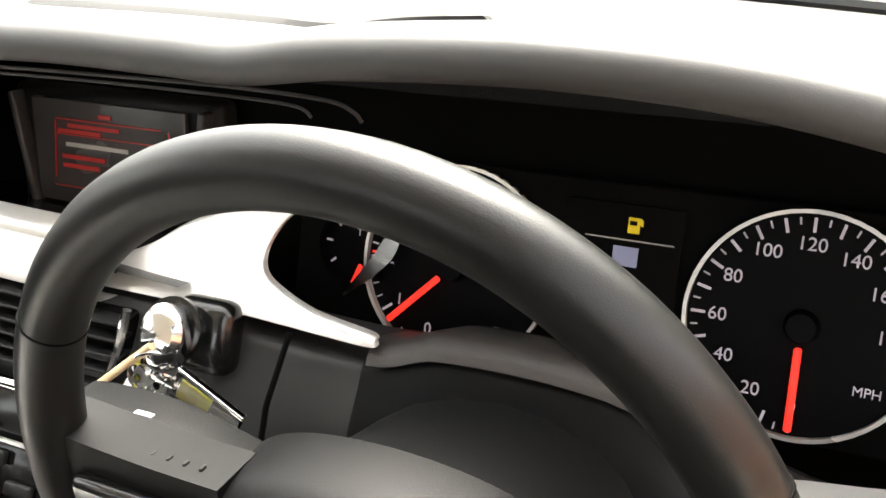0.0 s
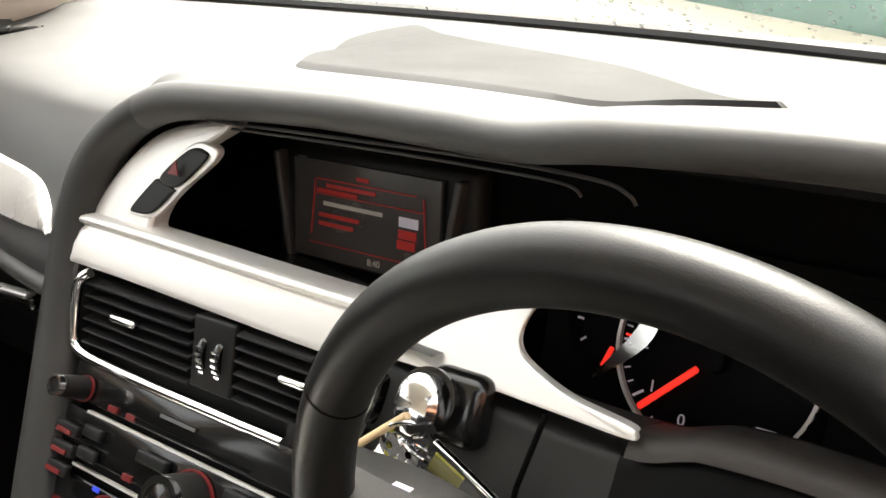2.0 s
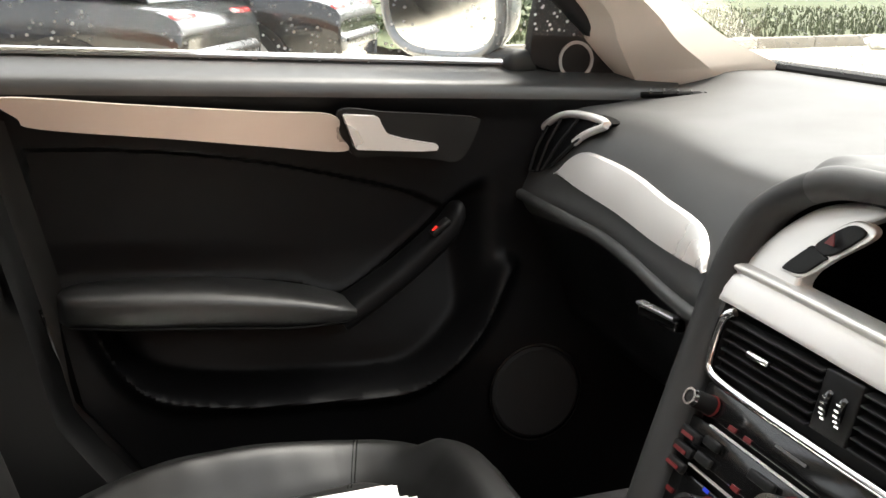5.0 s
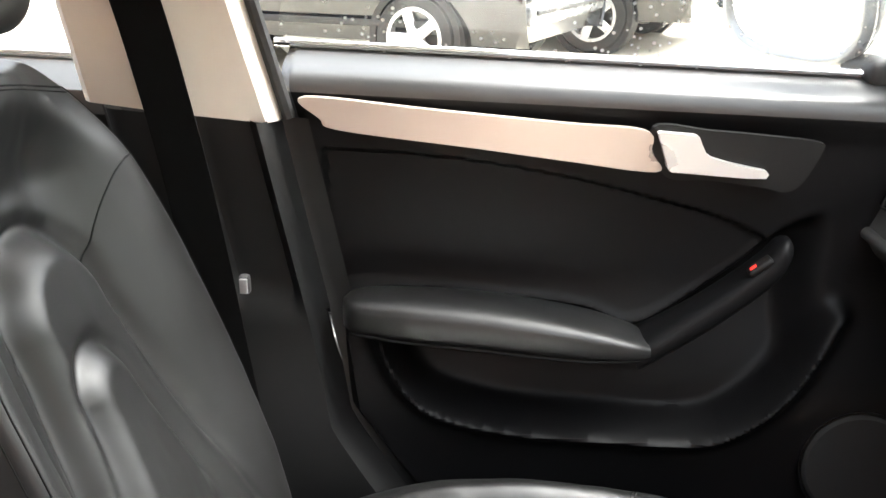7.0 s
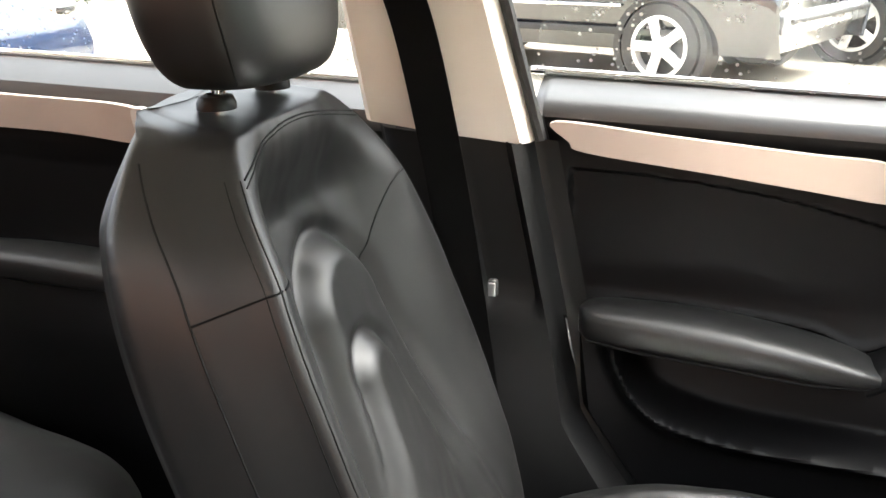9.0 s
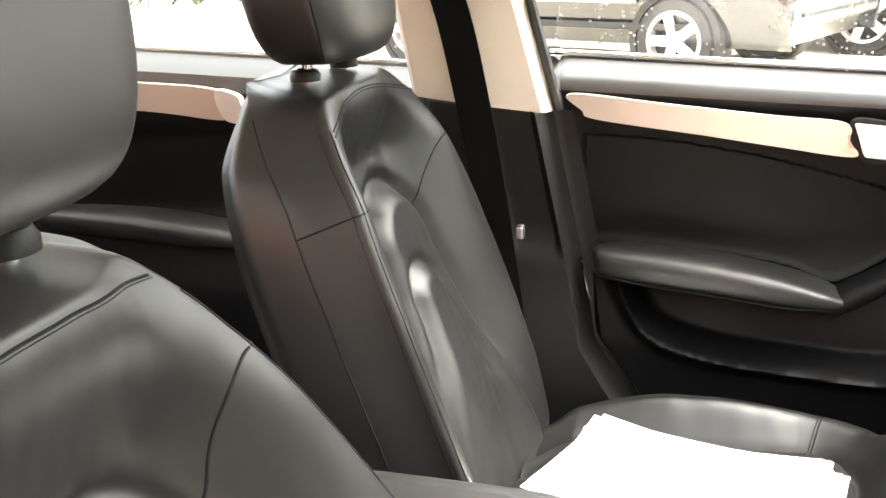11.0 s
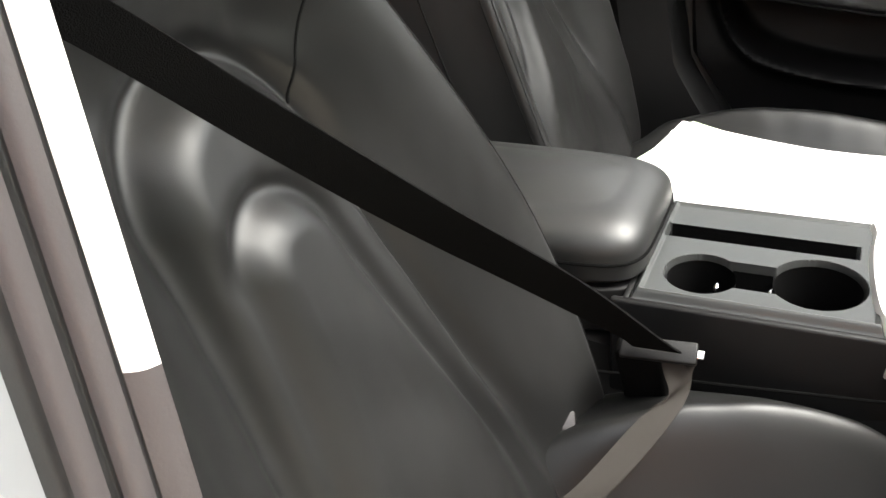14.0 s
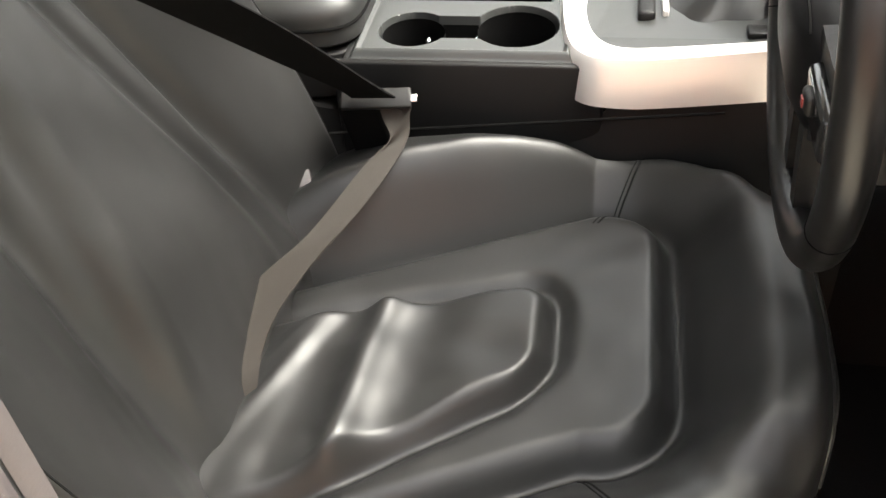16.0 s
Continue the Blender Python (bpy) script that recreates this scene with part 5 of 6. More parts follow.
SEAM = material("black_seam_thread", (0.0035, 0.0035, 0.0035), 0.7, spec=0.2)
seat(0.385, 0.015, -0.050, 0.990, 0.915, 0.050, 0.865, 0.350, -0.036, 0.042, 0.212, 0.38, -1, 0.20, 0.0, 0.036, 0.642, -0.020, 0.008, "front_seat_unit", "black leather driver seat with raised side bolsters")
seat(-0.370, -0.155, -0.055, 0.940, 0.840, 0.090, 0.81, -0.365, -0.06, 0.0, 0.252, 0.10, 1, 0.0, -0.026, 0.0, 0.62, -0.012, 0.0, "front_seat_unit", "black leather passenger seat with papers lying on it")
bench = thing("rear_bench", "black leather rear bench seat behind the front seats", "car seat", (0, -1.35, 0.3))
part("bench_cushion", at(puff([(0.64, -0.22), (0.5, 0.0), (0, 0.02), (-0.5, 0.0), (-0.64, -0.22), (-0.63, -0.50), (0, -0.52), (0.63, -0.50)], 0.0, 0.20, 8, 96), pose(0, -1.02, 0.33)), LEATHER, bench)
part("bench_back", at(puff([(0.66, -0.25), (0.5, 0.0), (0, 0.03), (-0.5, 0.0), (-0.66, -0.25), (-0.63, -0.58), (0, -0.60), (0.63, -0.58)], 0.0, 0.16, 8, 96), pose(0, -1.60, 1.0, 100, 0, 0)), LEATHER, bench)


# ---- doors ----
def near_line(p, pts):
    """Distance from p to a polyline."""
    best = 9.0
    for a, b in zip(pts, pts[1:]):
        ax, ay, bx, by = *a, *b
        t = ((p[0] - ax) * (bx - ax) + (p[1] - ay) * (by - ay)) / ((bx - ax) ** 2 + (by - ay) ** 2)
        t = max(0.0, min(1.0, t))
        best = min(best, math.hypot(p[0] - ax - t * (bx - ax), p[1] - ay - t * (by - ay)))
    return best


POCKET = [(-0.412, 0.665), (-0.400, 0.640), (-0.375, 0.605), (-0.335, 0.580), (-0.25, 0.562), (-0.147, 0.554), (-0.06, 0.549), (-0.01, 0.555), (0.04, 0.585), (0.085, 0.628), (0.13, 0.69)]
ARMLINE = [(-0.455, 0.712), (-0.40, 0.712), (-0.28, 0.703), (-0.17, 0.690), (-0.103, 0.672), (0.00, 0.735), (0.055, 0.785), (0.10, 0.81)]
POCKET_S, ARM_S = spline(POCKET, 30), spline(ARMLINE, 30)


def pocket_z(y):
    if y < POCKET_S[0][0] or y > POCKET_S[-1][0]:
        return 0.70
    return float(np.interp(y, [p[0] for p in POCKET_S], [p[1] for p in POCKET_S]))


def arm_z(y):
    return float(np.interp(y, [p[0] for p in ARM_S], [p[1] for p in ARM_S]))


def sill_z(y):
    return 0.9716 - 0.0545 * y


def insert_top(y):
    return curve_at([(-0.50, 0.892), (-0.35, 0.883), (-0.21, 0.862), (-0.08, 0.830), (0.0, 0.805), (0.062, 0.771), (0.10, 0.74)], y)


def rear_edge(z):
    return -0.520 + max(0.0, (0.96 - z)) * 0.19 + 0.5 * max(0, 0.58 - z)


def door_x(y, z):
    """Inner skin of the passenger door: how far it stands into the cabin."""
    s = sill_z(y)
    x = -0.712
    d = s - z
    x += 0.012 * math.exp(-((d - 0.040) / 0.022) ** 2)
    if d < 0.03:
        x -= 0.06 * smoothstep(0.03, 0.0, d) ** 2
    # lower half comes inwards
    x += 0.055 * smoothstep(0.74, 0.56, z)
    it = insert_top(y)
    inside = smoothstep(0.0, 0.006, it - z) * smoothstep(arm_z(y) - 0.01, arm_z(y) + 0.02, z) * smoothstep(-0.478, -0.470, y)
    x -= 0.010 * inside * smoothstep(0.10, 0.06, y)
    az = arm_z(y)
    if -0.44 < y < 0.12:
        pk = smoothstep(pocket_z(y) + 0.000, pocket_z(y) + 0.020, z) * smoothstep(az + 0.01, az - 0.02, z) * smoothstep(-0.415, -0.395, y) * smoothstep(0.12, 0.06, y)
        x -= 0.050 * pk
    dl = near_line((y, z), POCKET_S)
    x += 0.022 * math.exp(-(dl / 0.013) ** 2)
    return x


door = thing("passenger_door", "black vinyl car door with a satin strip and armrest", "car door", (-0.72, -0.2, 0.35))
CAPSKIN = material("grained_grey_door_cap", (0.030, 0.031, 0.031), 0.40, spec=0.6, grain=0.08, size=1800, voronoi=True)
rows = []
for v in np.linspace(0, 1, 190):
    r = []
    for u in np.linspace(0, 1, 220):
        z0 = lerp(0.33, 1.0, v)
        y = lerp(rear_edge(z0), 0.40, u)
        z = lerp(0.33, sill_z(y), v)
        y = lerp(rear_edge(z), 0.40, u)
        r.append((door_x(y, z) - 0.02 * smoothstep(0.015, 0.0, u), y, z))
    rows.append(r)
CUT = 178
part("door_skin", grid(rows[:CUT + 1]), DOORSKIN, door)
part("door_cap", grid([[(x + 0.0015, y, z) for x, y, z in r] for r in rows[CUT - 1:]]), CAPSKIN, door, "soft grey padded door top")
part("outer_panel", thick(grid([[(-0.86 + 0.05 * smoothstep(0.6, 1.0, z), y, z) for y in np.linspace(-0.55, 0.45, 10)] for z in np.linspace(0.30, 0.955, 10)]), 0.01), PAINT, door)
part("sill_cap", grid([[(x, y, sill_z(y) + dz) for x, dz in ((-0.765, 0.0), (-0.80, -0.012), (-0.83, -0.02))] for y in np.linspace(-0.53, 0.40, 12)]), RUBBER, door)
part("weather_strip", tube([(-0.768, y, sill_z(y) + 0.003) for y in np.linspace(-0.535, 0.30, 12)], 0.005, 8), CHROME, door, "bright window seal strip")


def door_plate(pts, d, mat, nm, x, bevel=0.0025, par=door, lab=""):
    """A flat trim piece on the door: points in (y, z), its face at x towards the cabin."""
    bm = plate([(-y, z) for y, z in pts], d, bevel)
    return flat_sides(nm, at(bm, pose(x, 0, 0, 0, 0, 90) @ Matrix.Diagonal((-1, -1, 1, 1))), mat, par, lab)


strip_pts = spline([(-0.489, 0.954), (-0.472, 0.930), (-0.450, 0.917), (-0.30, 0.897), (-0.20, 0.883), (-0.098, 0.8705), (-0.1045, 0.893), (-0.112, 0.9168), (-0.20, 0.925), (-0.35, 0.940)], 60, True)
COPPER = material("satin_warm_aluminium", (0.58, 0.50, 0.44), 0.34, metal=0.55, grain=0.06, size=1500, vary=0.04)
door_plate(strip_pts, 0.014, COPPER, "trim_strip", -0.694, lab="warm satin aluminium door strip")
door_plate(spline([(-0.104, 0.921), (-0.04, 0.917), (0.03, 0.9105), (0.078, 0.9045), (0.083, 0.895), (0.066, 0.860), (0.048, 0.8475), (0.02, 0.853), (-0.04, 0.861), (-0.089, 0.8665)], 60, True), 0.012, HARD, "handle_bezel", -0.6925, 0.002)
# Flat near-black plate in place of the cup's shaded hollow.
door_plate(spline([(-0.050, 0.9125), (0.0, 0.909), (0.034, 0.905), (0.030, 0.880), (0.023, 0.8585), (-0.02, 0.866), (-0.040, 0.876)], 36, True), 0.004, DARK, "handle_cup_shade", -0.6912, 0.0005)
door_plate(spline([(0.036, 0.9035), (0.072, 0.899), (0.077, 0.892), (0.062, 0.862), (0.046, 0.8525), (0.026, 0.858)], 36, True), 0.004, DOORSKIN, "handle_flap", -0.6905, 0.001)
lever = door_plate([(-0.1005, 0.9165), (-0.098, 0.918), (-0.060, 0.9145), (-0.056, 0.9125), (-0.052, 0.903), (-0.047, 0.894), (-0.040, 0.889), (-0.022, 0.8835), (0.0, 0.8785), (0.020, 0.8745), (0.0225, 0.871), (0.020, 0.8665), (0.0, 0.8665), (-0.037, 0.8695), (-0.084, 0.8735), (-0.0875, 0.877)], 0.016, SILVER, "door_handle", -0.6835, 0.004, lab="satin aluminium door pull")
armsec = []
for y, zc, hx, hz in ((-0.452, 0.706, 0.010, 0.016), (-0.435, 0.706, 0.034, 0.022), (-0.38, 0.703, 0.044, 0.025), (-0.28, 0.695, 0.048, 0.025), (-0.18, 0.681, 0.046, 0.022), (-0.125, 0.671, 0.040, 0.016), (-0.098, 0.667, 0.030, 0.008)):
    armsec.append([(-0.668 + hx * math.copysign(abs(math.cos(a)) ** 0.6, math.cos(a)), y, zc + hz * math.copysign(abs(math.sin(a)) ** 0.6, math.sin(a))) for a in np.linspace(0, 6.2832, 28, endpoint=False)])
part("armrest", loft(armsec, 40), LEATHER, door, "padded door armrest")
part("armrest_seam", tube(spline([(-0.632, -0.44, 0.692), (-0.6225, -0.38, 0.686), (-0.6185, -0.28, 0.677), (-0.621, -0.18, 0.665), (-0.634, -0.11, 0.660)], 24), 0.0016, 6), DARK, door)
pull = []
for y, z, hx, hz in ((-0.115, 0.655, 0.040, 0.014), (-0.09, 0.668, 0.036, 0.014), (-0.03, 0.706, 0.030, 0.014), (0.03, 0.754, 0.026, 0.014), (0.050, 0.780, 0.022, 0.012), (0.058, 0.790, 0.010, 0.006)):
    pull.append([(-0.678 + hx * math.copysign(abs(math.cos(a)) ** 0.6, math.cos(a)), y + 0.5 * hz * math.copysign(abs(math.sin(a)) ** 0.7, -math.sin(a)), z + hz * math.copysign(abs(math.sin(a)) ** 0.7, math.sin(a))) for a in np.linspace(0, 6.2832, 24, endpoint=False)])
part("pull_grip", loft(pull, 30), DOORSKIN, door, "sloping moulded pull grip")
sw = part("window_switch", box(0.018, 0.030, 0.008, 0.003, m=pose(-0.662, 0.022, 0.7665, 38, 0, 0)), HARD, door)
part("switch_light", box(0.006, 0.008, 0.001, 0, m=pose(-0.660, 0.014, 0.7655, 38, 0, 0)), RED, sw)
part("speaker_grille", lathe([(0, 0.004), (0.062, 0.004), (0.066, 0.0)], 40, pose(-0.652, 0.160, 0.515, 0, 84, 0)), GRILLE, door)
part("speaker_ring", ring(0.071, 0.068, 0.004, 48, pose(-0.654, 0.160, 0.515, 0, 84, 0)), GLOSS, door)
sail = part("mirror_sail", plate(spline([(0.335, 0.925), (0.20, 0.958), (0.185, 0.985), (0.195, 1.05), (0.205, 1.09), (0.22, 1.08), (0.27, 1.02), (0.345, 0.945)], 40, True), 0.02, 0.003, pose(-0.752, 0, 0, 0, 0, 90)), HARD, door, "black mirror corner panel")
part("tweeter_ring", ring(0.0270, 0.0225, 0.006, 36, pose(-0.756, 0.254, 0.967, 0, 90, 0)), ALLOY, sail)
part("tweeter_mesh", lathe([(0, 0.003), (0.0225, 0.003)], 30, pose(-0.756, 0.254, 0.967, 0, 90, 0)), GRILLE, sail)
win = part("window_glass", grid([[(lerp(-0.770, -0.63, f), lerp(y, lerp(y, -0.35, 0.45), f), lerp(sill_z(y) - 0.01, 1.36, f)) for y in np.linspace(-0.535, 0.36, 12)] for f in np.linspace(0, 1, 8)]), SPECKS, door, "rain-specked side window")
win.visible_shadow = False
part("window_frame", tube([(-0.765, 0.36, 0.945), (-0.72, 0.15, 1.12), (-0.66, -0.15, 1.32), (-0.63, -0.5, 1.37)], 0.018, 10), RUBBER, door)

rdoor = thing("rear_door", "black vinyl rear car door with satin strip", "car door", (-0.72, -1.2, 0.35))
rows = []
for v in np.linspace(0, 1, 50):
    r = []
    for y in np.linspace(-1.72, -0.70, 60):
        s = sill_z(y) - 0.028
        z = lerp(0.33, s, v)
        d = s - z
        x = -0.715 + 0.012 * math.exp(-((d - 0.04) / 0.022) ** 2) - (0.06 * smoothstep(0.03, 0, d) ** 2) + 0.045 * smoothstep(0.74, 0.58, z) - 0.008 * smoothstep(0.0, 0.006, 0.885 - z) * smoothstep(0.72, 0.74, z)
        r.append((x, y, z))
    rows.append(r)
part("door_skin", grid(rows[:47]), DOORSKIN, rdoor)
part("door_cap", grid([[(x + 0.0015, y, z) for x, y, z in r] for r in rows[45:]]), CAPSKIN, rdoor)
door_plate(spline([(-1.66, 0.985), (-1.50, 0.935), (-1.20, 0.918), (-1.062, 0.906), (-1.072, 0.935), (-1.082, 0.957), (-1.25, 0.968)], 50, True), 0.014, COPPER, "trim_strip", -0.695, par=rdoor)
door_plate(spline([(-1.070, 0.955), (-1.03, 0.948), (-1.02, 0.93), (-0.98, 0.915), (-0.98, 0.905), (-1.052, 0.906)], 30, True), 0.018, SILVER, "door_handle", -0.689, 0.004, rdoor)
armsec = []
for y, zc, hx, hz in ((-1.45, 0.725, 0.012, 0.014), (-1.42, 0.725, 0.034, 0.020), (-1.25, 0.722, 0.044, 0.024), (-1.10, 0.712, 0.042, 0.020), (-1.03, 0.703, 0.028, 0.010)):
    armsec.append([(-0.672 + hx * math.copysign(abs(math.cos(a)) ** 0.6, math.cos(a)), y, zc + hz * math.copysign(abs(math.sin(a)) ** 0.6, math.sin(a))) for a in np.linspace(0, 6.2832, 28, endpoint=False)])
part("armrest", loft(armsec, 30), LEATHER, rdoor)
rw = part("window_glass", grid([[(lerp(-0.772, -0.63, f), lerp(y, lerp(y, -1.15, 0.3), f), lerp(sill_z(y) - 0.035, 1.36, f)) for y in np.linspace(-1.70, -0.73, 8)] for f in np.linspace(0, 1, 6)]), SPECKS, rdoor)
rw.visible_shadow = False
part("weather_strip", tube([(-0.768, y, sill_z(y) - 0.026) for y in np.linspace(-1.70, -0.74, 8)], 0.005, 8), CHROME, rdoor)

# ---- left mirror ----
mirror = thing("door_mirror", "silver door mirror outside the passenger window", "mirror", (-0.9, 0.12, 0.95))
MM = pose(-0.905, 0.105, 1.052, 6, 0, 22)
rows = []
for t in np.linspace(0, 1, 16):
    k = math.sqrt(max(0.0, 1 - t * t)) if t > 0.15 else 1.0
    rows.append([(0.135 * k * math.copysign(abs(math.cos(a)) ** 0.65, math.cos(a)), 0.10 * t, 0.088 * k * math.copysign(abs(math.sin(a)) ** 0.65, math.sin(a))) for a in np.linspace(0, 6.2832, 48, endpoint=False)])
part("housing", at(grid(rows, close_u=True, cap=True), MM), PAINT, mirror)
part("housing_rim", at(tube([(0.133 * math.copysign(abs(math.cos(a)) ** 0.65, math.cos(a)), -0.004, 0.086 * math.copysign(abs(math.sin(a)) ** 0.65, math.sin(a))) for a in np.linspace(0, 6.2832, 60, endpoint=False)], 0.009, 10, True, up=(0, 1, 0)), MM), PAINT, mirror)
MIRROR = material("mirror_silver", (0.9, 0.92, 0.92), 0.01, metal=1.0, vary=0.0)
part("mirror_glass", plate([(0.124 * math.copysign(abs(math.cos(a)) ** 0.65, math.cos(a)), 0.078 * math.copysign(abs(math.sin(a)) ** 0.65, math.sin(a))) for a in np.linspace(0, 6.2832, 48, endpoint=False)], 0.003, 0, MM @ pose(0, -0.006, 0)), MIRROR, mirror, smooth=False)
part("mirror_arm", box(0.08, 0.05, 0.035, 0.012, m=pose(-0.79, 0.17, 0.965, 0, 0, 10)), RUBBER, mirror)

# ---- left centre pillar ----
pil = thing("centre_pillar", "beige cloth trimmed centre door pillar", "pillar", (-0.7, -0.63, 0.3))
rows = []
for f in np.linspace(0, 1, 24):
    y0, y1 = lerp(-0.732, -0.775, f), lerp(-0.517, -0.615, f)
    x = lerp(-0.665, -0.585, f)
    z0, z1 = lerp(0.951, 1.375, f), lerp(0.928, 1.375, f)
    rows.append([(x - 0.045, y0 - 0.004, z0), (x - 0.012, y0 + 0.002, z0), (x, y0 + 0.012, z0), (x + 0.006, lerp(y0, y1, 0.5), lerp(z0, z1, 0.5)), (x - 0.001, y1 - 0.012, z1), (x - 0.012, y1 - 0.002, z1), (x - 0.045, y1 + 0.004, z1)])
part("upper_trim", grid(rows), BEIGE, pil, "beige cloth upper pillar trim")
part("edge_seal", tube([(lerp(-0.690, -0.61, f), lerp(-0.508, -0.605, f), lerp(0.93, 1.37, f)) for f in np.linspace(0, 1, 12)], 0.008, 8), RUBBER, pil)
rows = []
for f in np.linspace(0, 1, 40):
    z = lerp(0.30, 0.95, f)
    y1 = rear_edge(z) + 0.03
    y0 = y1 - 0.235 - 0.08 * smoothstep(0.6, 0.3, z)
    b = 0.018 * smoothstep(0.725, 0.745, z)
    rows.append([(-0.70 + 0.05 * smoothstep(0.0, 0.12, u) - 0.050 * smoothstep(0.80, 0.88, u) - b * smoothstep(0.42, 0.5, u) * smoothstep(0.80, 0.74, u) + 0.035 * smoothstep(0.72, 0.5, z), lerp(y0, y1, u), lerp(z, z - 0.024 * u * f, 1)) for u in np.linspace(0, 1, 40)])
part("lower_trim", grid(rows), HARD, pil, "black plastic lower pillar trim")
part("backing", box(0.02, 0.40, 0.64, 0.005, m=pose(-0.745, -0.60, 0.62)), RUBBER, pil)
part("door_seal", tube([(-0.705, rear_edge(z) - 0.008, z) for z in np.linspace(0.35, 0.94, 20)], 0.008, 8), RUBBER, pil)
# Thin chrome rod stands in for a glint on the rubber seal.
part("door_seal_glint", tube([(-0.690, rear_edge(z) - 0.004, z) for z in np.linspace(0.60, 0.70, 8)], 0.0025, 6), CHROME, pil)
belt = thing("passenger_seat_belt", "black seat belt hanging down the pillar", "seat belt", (-0.62, -0.63, 0.5))


def strap(pts, width, across, mat, nm, par, n=40, thickness=0.0014):
    """Webbing along a curve; across gives its width direction at a few stations."""
    c, w = spline(pts, n), spline(across, n)
    rows = []
    for p, a in zip(c, w):
        p, a = Vector(p), Vector(a).normalized() * (width(len(rows) / n) if callable(width) else width) / 2
        rows.append([p - a, p - a * 0.33, p + a * 0.33, p + a])
    return part(nm, thick(grid(rows), thickness), mat, par)


strap([(-0.585, -0.690, 1.20), (-0.604, -0.648, 1.10), (-0.628, -0.622, 0.945), (-0.630, -0.60, 0.80), (-0.63, -0.575, 0.60), (-0.63, -0.55, 0.42)], 0.052, [(0, 1, 0.02), (0, 1, 0), (0, 1, 0), (0, 1, 0), (0, 1, 0), (0, 1, 0)], WEBBING, "webbing", belt)
part("belt_guide", box(0.018, 0.062, 0.050, 0.016, 5, m=pose(-0.590, -0.690, 1.195, 0, -8, 0)), BEIGE, belt, "pale belt guide cover")
part("guide_ring", ring(0.062, 0.058, 0.004, 40, pose(-0.596, -0.690, 1.195, 0, 82, 0)), BEIGE, belt)
part("belt_button", box(0.012, 0.012, 0.022, 0.004, m=pose(-0.597, -0.548, 0.766)), RUBBER, belt)
part("button_face", box(0.004, 0.009, 0.017, 0.0015, m=pose(-0.590, -0.548, 0.766)), ALLOY, belt)

# ---- right centre pillar, seen from the open driver's doorway ----
rp = thing("open_doorway_pillar", "silver and beige pillar of the open driver doorway", "pillar", (0.68, -0.38, 0.3))
WARMSEAL = material("grey_brown_rubber", (0.052, 0.046, 0.047), 0.45, grain=0.15, size=600, vary=0.1)


def pillar_line(s, f, out=0.0):
    """A leaning line of the pillar: s steps outwards over its trim, f runs from the sill to the roof."""
    z = 0.25 + 1.12 * f
    k = (z - 0.95) * (1.0 if z > 0.95 else 0.75)
    return (0.655 - 0.191 * k + 0.666 * s + out, -0.346 - 0.231 * k - 0.746 * s, z)


def band(s0, s1, mat, nm, f0=0.0, f1=1.0, bulge=0.002, lab="", out0=0.0, out1=0.0):
    rows = []
    for f in np.linspace(f0, f1, 40):
        a, b = Vector(pillar_line(s0, f, out0)), Vector(pillar_line(s1, f, out1))
        n = (b - a).cross(Vector((0, 0, 1))).normalized()
        rows.append([lerp(a, b, u) - n * (bulge * math.sin(math.pi * u)) for u in np.linspace(0, 1, 9)])
    return part(nm, grid(rows), mat, rp, lab)


# Beige trim edge made whiter: the sky light on it is in the colour.
STRIPMAT = material("sky_whitened_pillar_edge", (0.72, 0.70, 0.67), 0.6, grain=0.1, size=900, vary=0.03)
band(0.0, 0.0098, STRIPMAT, "inner_trim", 0.636, 1.0, 0.0012, "beige inner trim edge whitened for sky light")
band(0.0, 0.0098, WARMSEAL, "lower_inner_trim", 0.0, 0.638, 0.001)
band(0.0098, 0.0112, RUBBER, "seal_groove", bulge=-0.001)
band(0.0112, 0.0190, WARMSEAL, "seal", bulge=0.002)
band(0.0190, 0.0220, RUBBER, "seal_groove", bulge=-0.002)
band(0.0220, 0.0305, WARMSEAL, "outer_seal", bulge=0.002)
band(0.0305, 0.0370, RUBBER, "rebate_gap", bulge=-0.002)
band(0.0370, 0.0500, PAINT, "body_side", bulge=0.002, out1=0.02)
band(0.0500, 0.0600, PAINT, "body_side", bulge=0.006, out0=0.02, out1=0.13)
part("rear_quarter", thick(grid([[(0.835 - 0.10 * max(0, z - 0.95), y, z) for y in np.linspace(-1.7, -0.36, 10)] for z in (0.25, 0.5, 0.75, 0.95)]), 0.02), PAINT, rp)
part("door_sill", box(0.12, 1.2, 0.14, 0.03, 4, m=pose(0.74, 0.22, 0.28)), PAINT, rp)

# ---- driver's belt ----
dbelt = thing("driver_seat_belt", "black seat belt fastened across the driver seat", "seat belt", (0.4, -0.4, 0.6))
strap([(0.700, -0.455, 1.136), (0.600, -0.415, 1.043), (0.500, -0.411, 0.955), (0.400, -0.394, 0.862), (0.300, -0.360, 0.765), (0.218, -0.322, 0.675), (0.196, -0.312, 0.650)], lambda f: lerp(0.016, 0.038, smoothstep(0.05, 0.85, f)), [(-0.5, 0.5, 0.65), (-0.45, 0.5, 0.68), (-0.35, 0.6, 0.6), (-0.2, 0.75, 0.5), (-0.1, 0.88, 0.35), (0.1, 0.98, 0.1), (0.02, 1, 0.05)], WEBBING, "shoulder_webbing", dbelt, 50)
part("tongue", box(0.018, 0.060, 0.006, 0.002, m=pose(0.190, -0.312, 0.644, 0, 40, 6)), HARD, dbelt)
part("tongue_plate", box(0.007, 0.030, 0.0025, 0.001, m=pose(0.188, -0.292, 0.644, 0, 40, 6)), CHROME, dbelt)
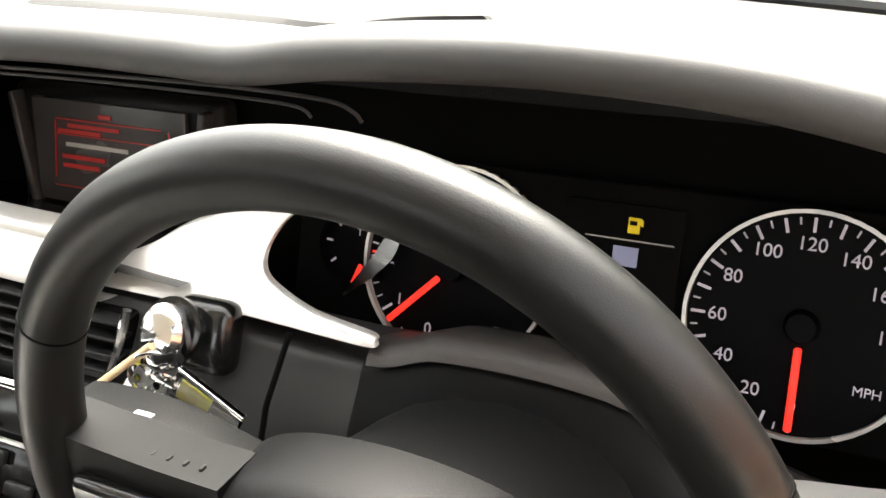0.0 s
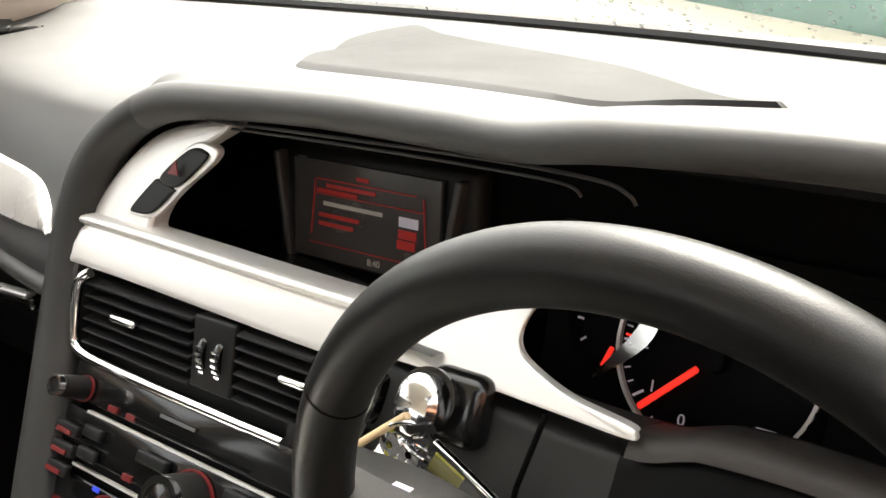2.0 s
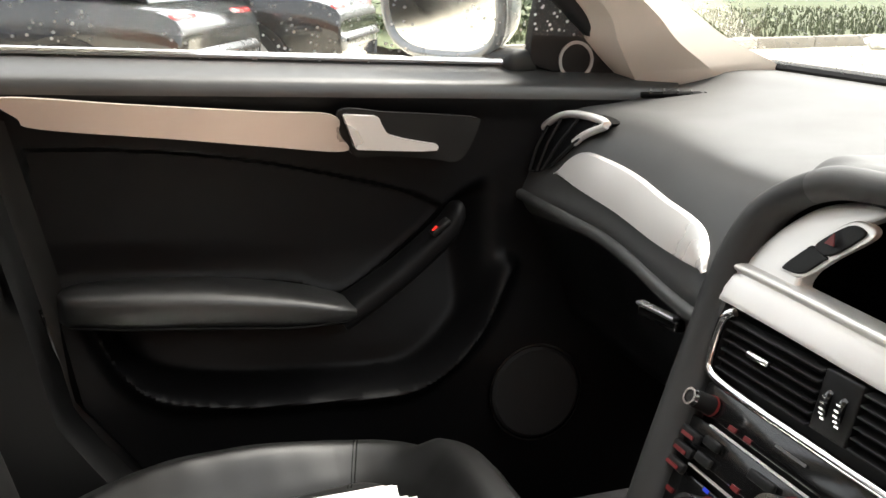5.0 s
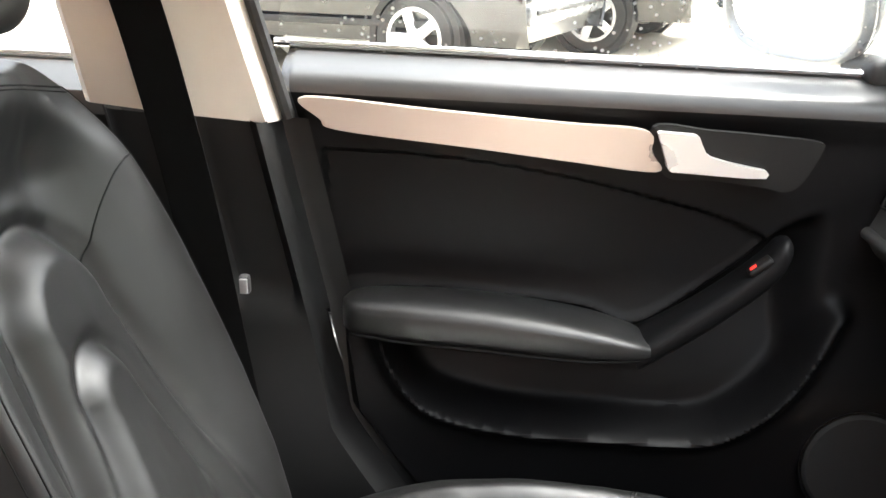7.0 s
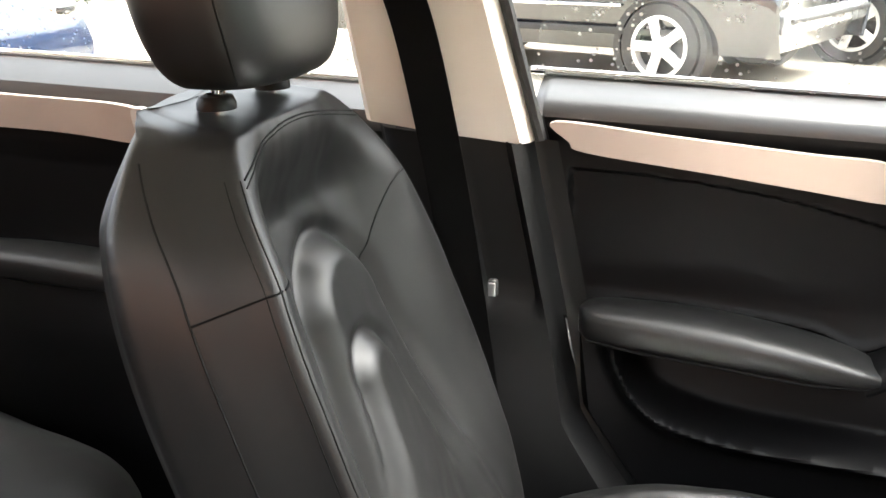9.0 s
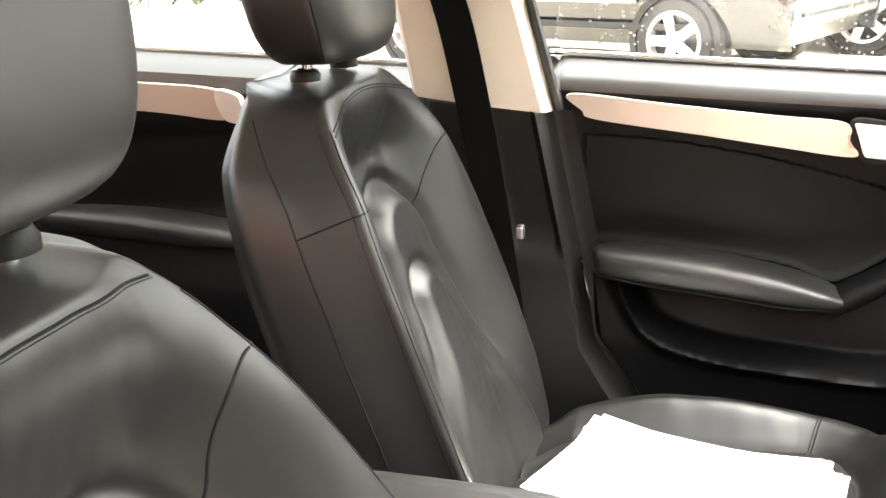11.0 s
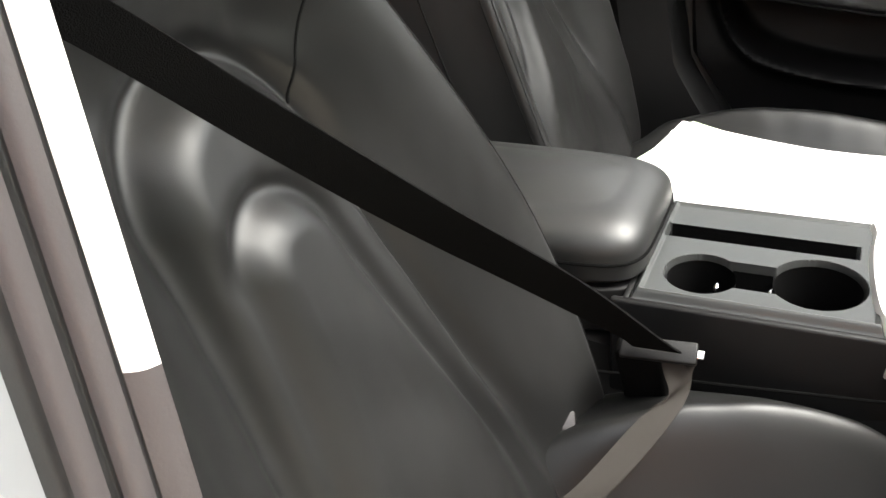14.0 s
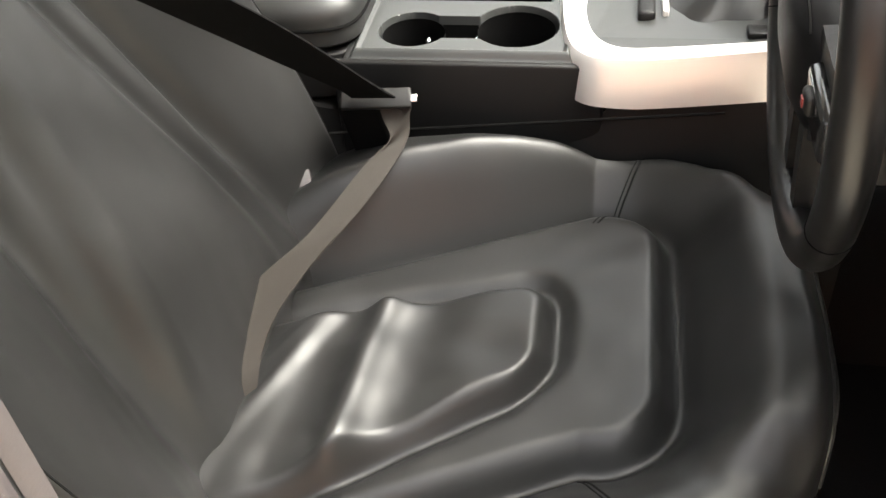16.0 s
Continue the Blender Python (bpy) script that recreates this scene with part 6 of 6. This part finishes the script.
part("buckle", box(0.022, 0.040, 0.075, 0.006, m=pose(0.172, -0.325, 0.602, 8, 10, 0)), DARK, dbelt)
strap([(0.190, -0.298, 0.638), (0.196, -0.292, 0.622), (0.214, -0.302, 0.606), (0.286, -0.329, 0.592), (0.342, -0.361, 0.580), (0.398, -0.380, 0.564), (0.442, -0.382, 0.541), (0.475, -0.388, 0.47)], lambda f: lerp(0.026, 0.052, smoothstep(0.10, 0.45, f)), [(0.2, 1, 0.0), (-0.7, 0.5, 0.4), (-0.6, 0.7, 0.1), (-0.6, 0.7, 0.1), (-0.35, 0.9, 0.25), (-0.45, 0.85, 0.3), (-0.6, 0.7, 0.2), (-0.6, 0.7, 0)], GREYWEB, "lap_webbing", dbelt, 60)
part("lap_rivet", lathe([(0, 0.004), (0.004, 0.003), (0.005, 0.0)], 16, pose(0.447, -0.384, 0.534, 0, 40, 0)), CHROME, dbelt)
part("valance_pad", box(0.016, 0.026, 0.008, 0.002, m=pose(0.222, -0.384, 0.578, 0, 40, 20)), WARMSEAL, dbelt)

BRICKS = bpy.data.materials.new("brown_brickwork")
BRICKS.use_nodes = True
bt = BRICKS.node_tree.nodes.new("ShaderNodeTexBrick")
bc = BRICKS.node_tree.nodes.new("ShaderNodeTexCoord")
bt.inputs["Color1"].default_value, bt.inputs["Color2"].default_value, bt.inputs["Mortar"].default_value = (0.42, 0.16, 0.07, 1), (0.32, 0.12, 0.055, 1), (0.35, 0.32, 0.28, 1)
bt.inputs["Scale"].default_value = 4.4
BRICKS.node_tree.links.new(bc.outputs["Object"], bt.inputs["Vector"])
BRICKS.node_tree.links.new(bt.outputs["Color"], BRICKS.node_tree.nodes["Principled BSDF"].inputs["Base Color"])
# Unseen wall and roof, added to block side light and give brown reflections.
house = thing("unseen_brick_wall", "unseen brown brick wall added to block and tint light", "house", (4.6, -1, 0))
part("wall", box(24, 0.3, 3.4, 0.01, m=pose(6.5, -3.5, 1.7, 0, 0, 90)), BRICKS, house)
part("roof", box(25, 3.0, 0.2, 0.02, m=pose(7.5, -3.5, 4.0, 0, 0, 90) @ pose(0, 0, 0, -30, 0, 0)), WALL, house)

# ---- papers ----
papers = thing("paper_stack", "loose stack of white paper sheets", "papers", (-0.33, -0.27, 0.55))


def sheet(dx, dy, ang, z, bend, mat=PAPER):
    rows = []
    for u in np.linspace(-0.5, 0.5, 12):
        r = []
        for v in np.linspace(-0.5, 0.5, 16):
            r.append((0.21 * u, 0.297 * v, bend * (v * v) * 0.05 + 0.012 * bend * math.sin(3 * u + 2 * v)))
        rows.append(r)
    bm = thick(grid(rows), 0.0006)
    return part("sheet", at(bm, pose(-0.298 + dx, -0.285 + dy, z, 0, 2, ang + 3)), mat, papers)


for k, (dx, dy, ang, bend) in enumerate(((0.0, 0.006, -10, 0.25), (0.004, 0.012, -12, 0.35), (-0.008, 0.0, -7, 0.3), (0.01, 0.016, -14, 0.4), (-0.012, -0.01, -16, 0.35), (0.0, 0.004, -9, 0.4), (-0.004, 0.0, -13, 0.5))):
    sheet(dx, dy, ang, 0.548 + 0.002 * k, bend)
sheet(-0.02, -0.02, -24, 0.5465, 0.3, material("pale_green_paper", (0.62, 0.82, 0.55), 0.8, vary=0.02))
sheet(0.02, 0.0, -4, 0.5455, 0.3, material("pale_lilac_paper", (0.68, 0.62, 0.68), 0.8, vary=0.02))
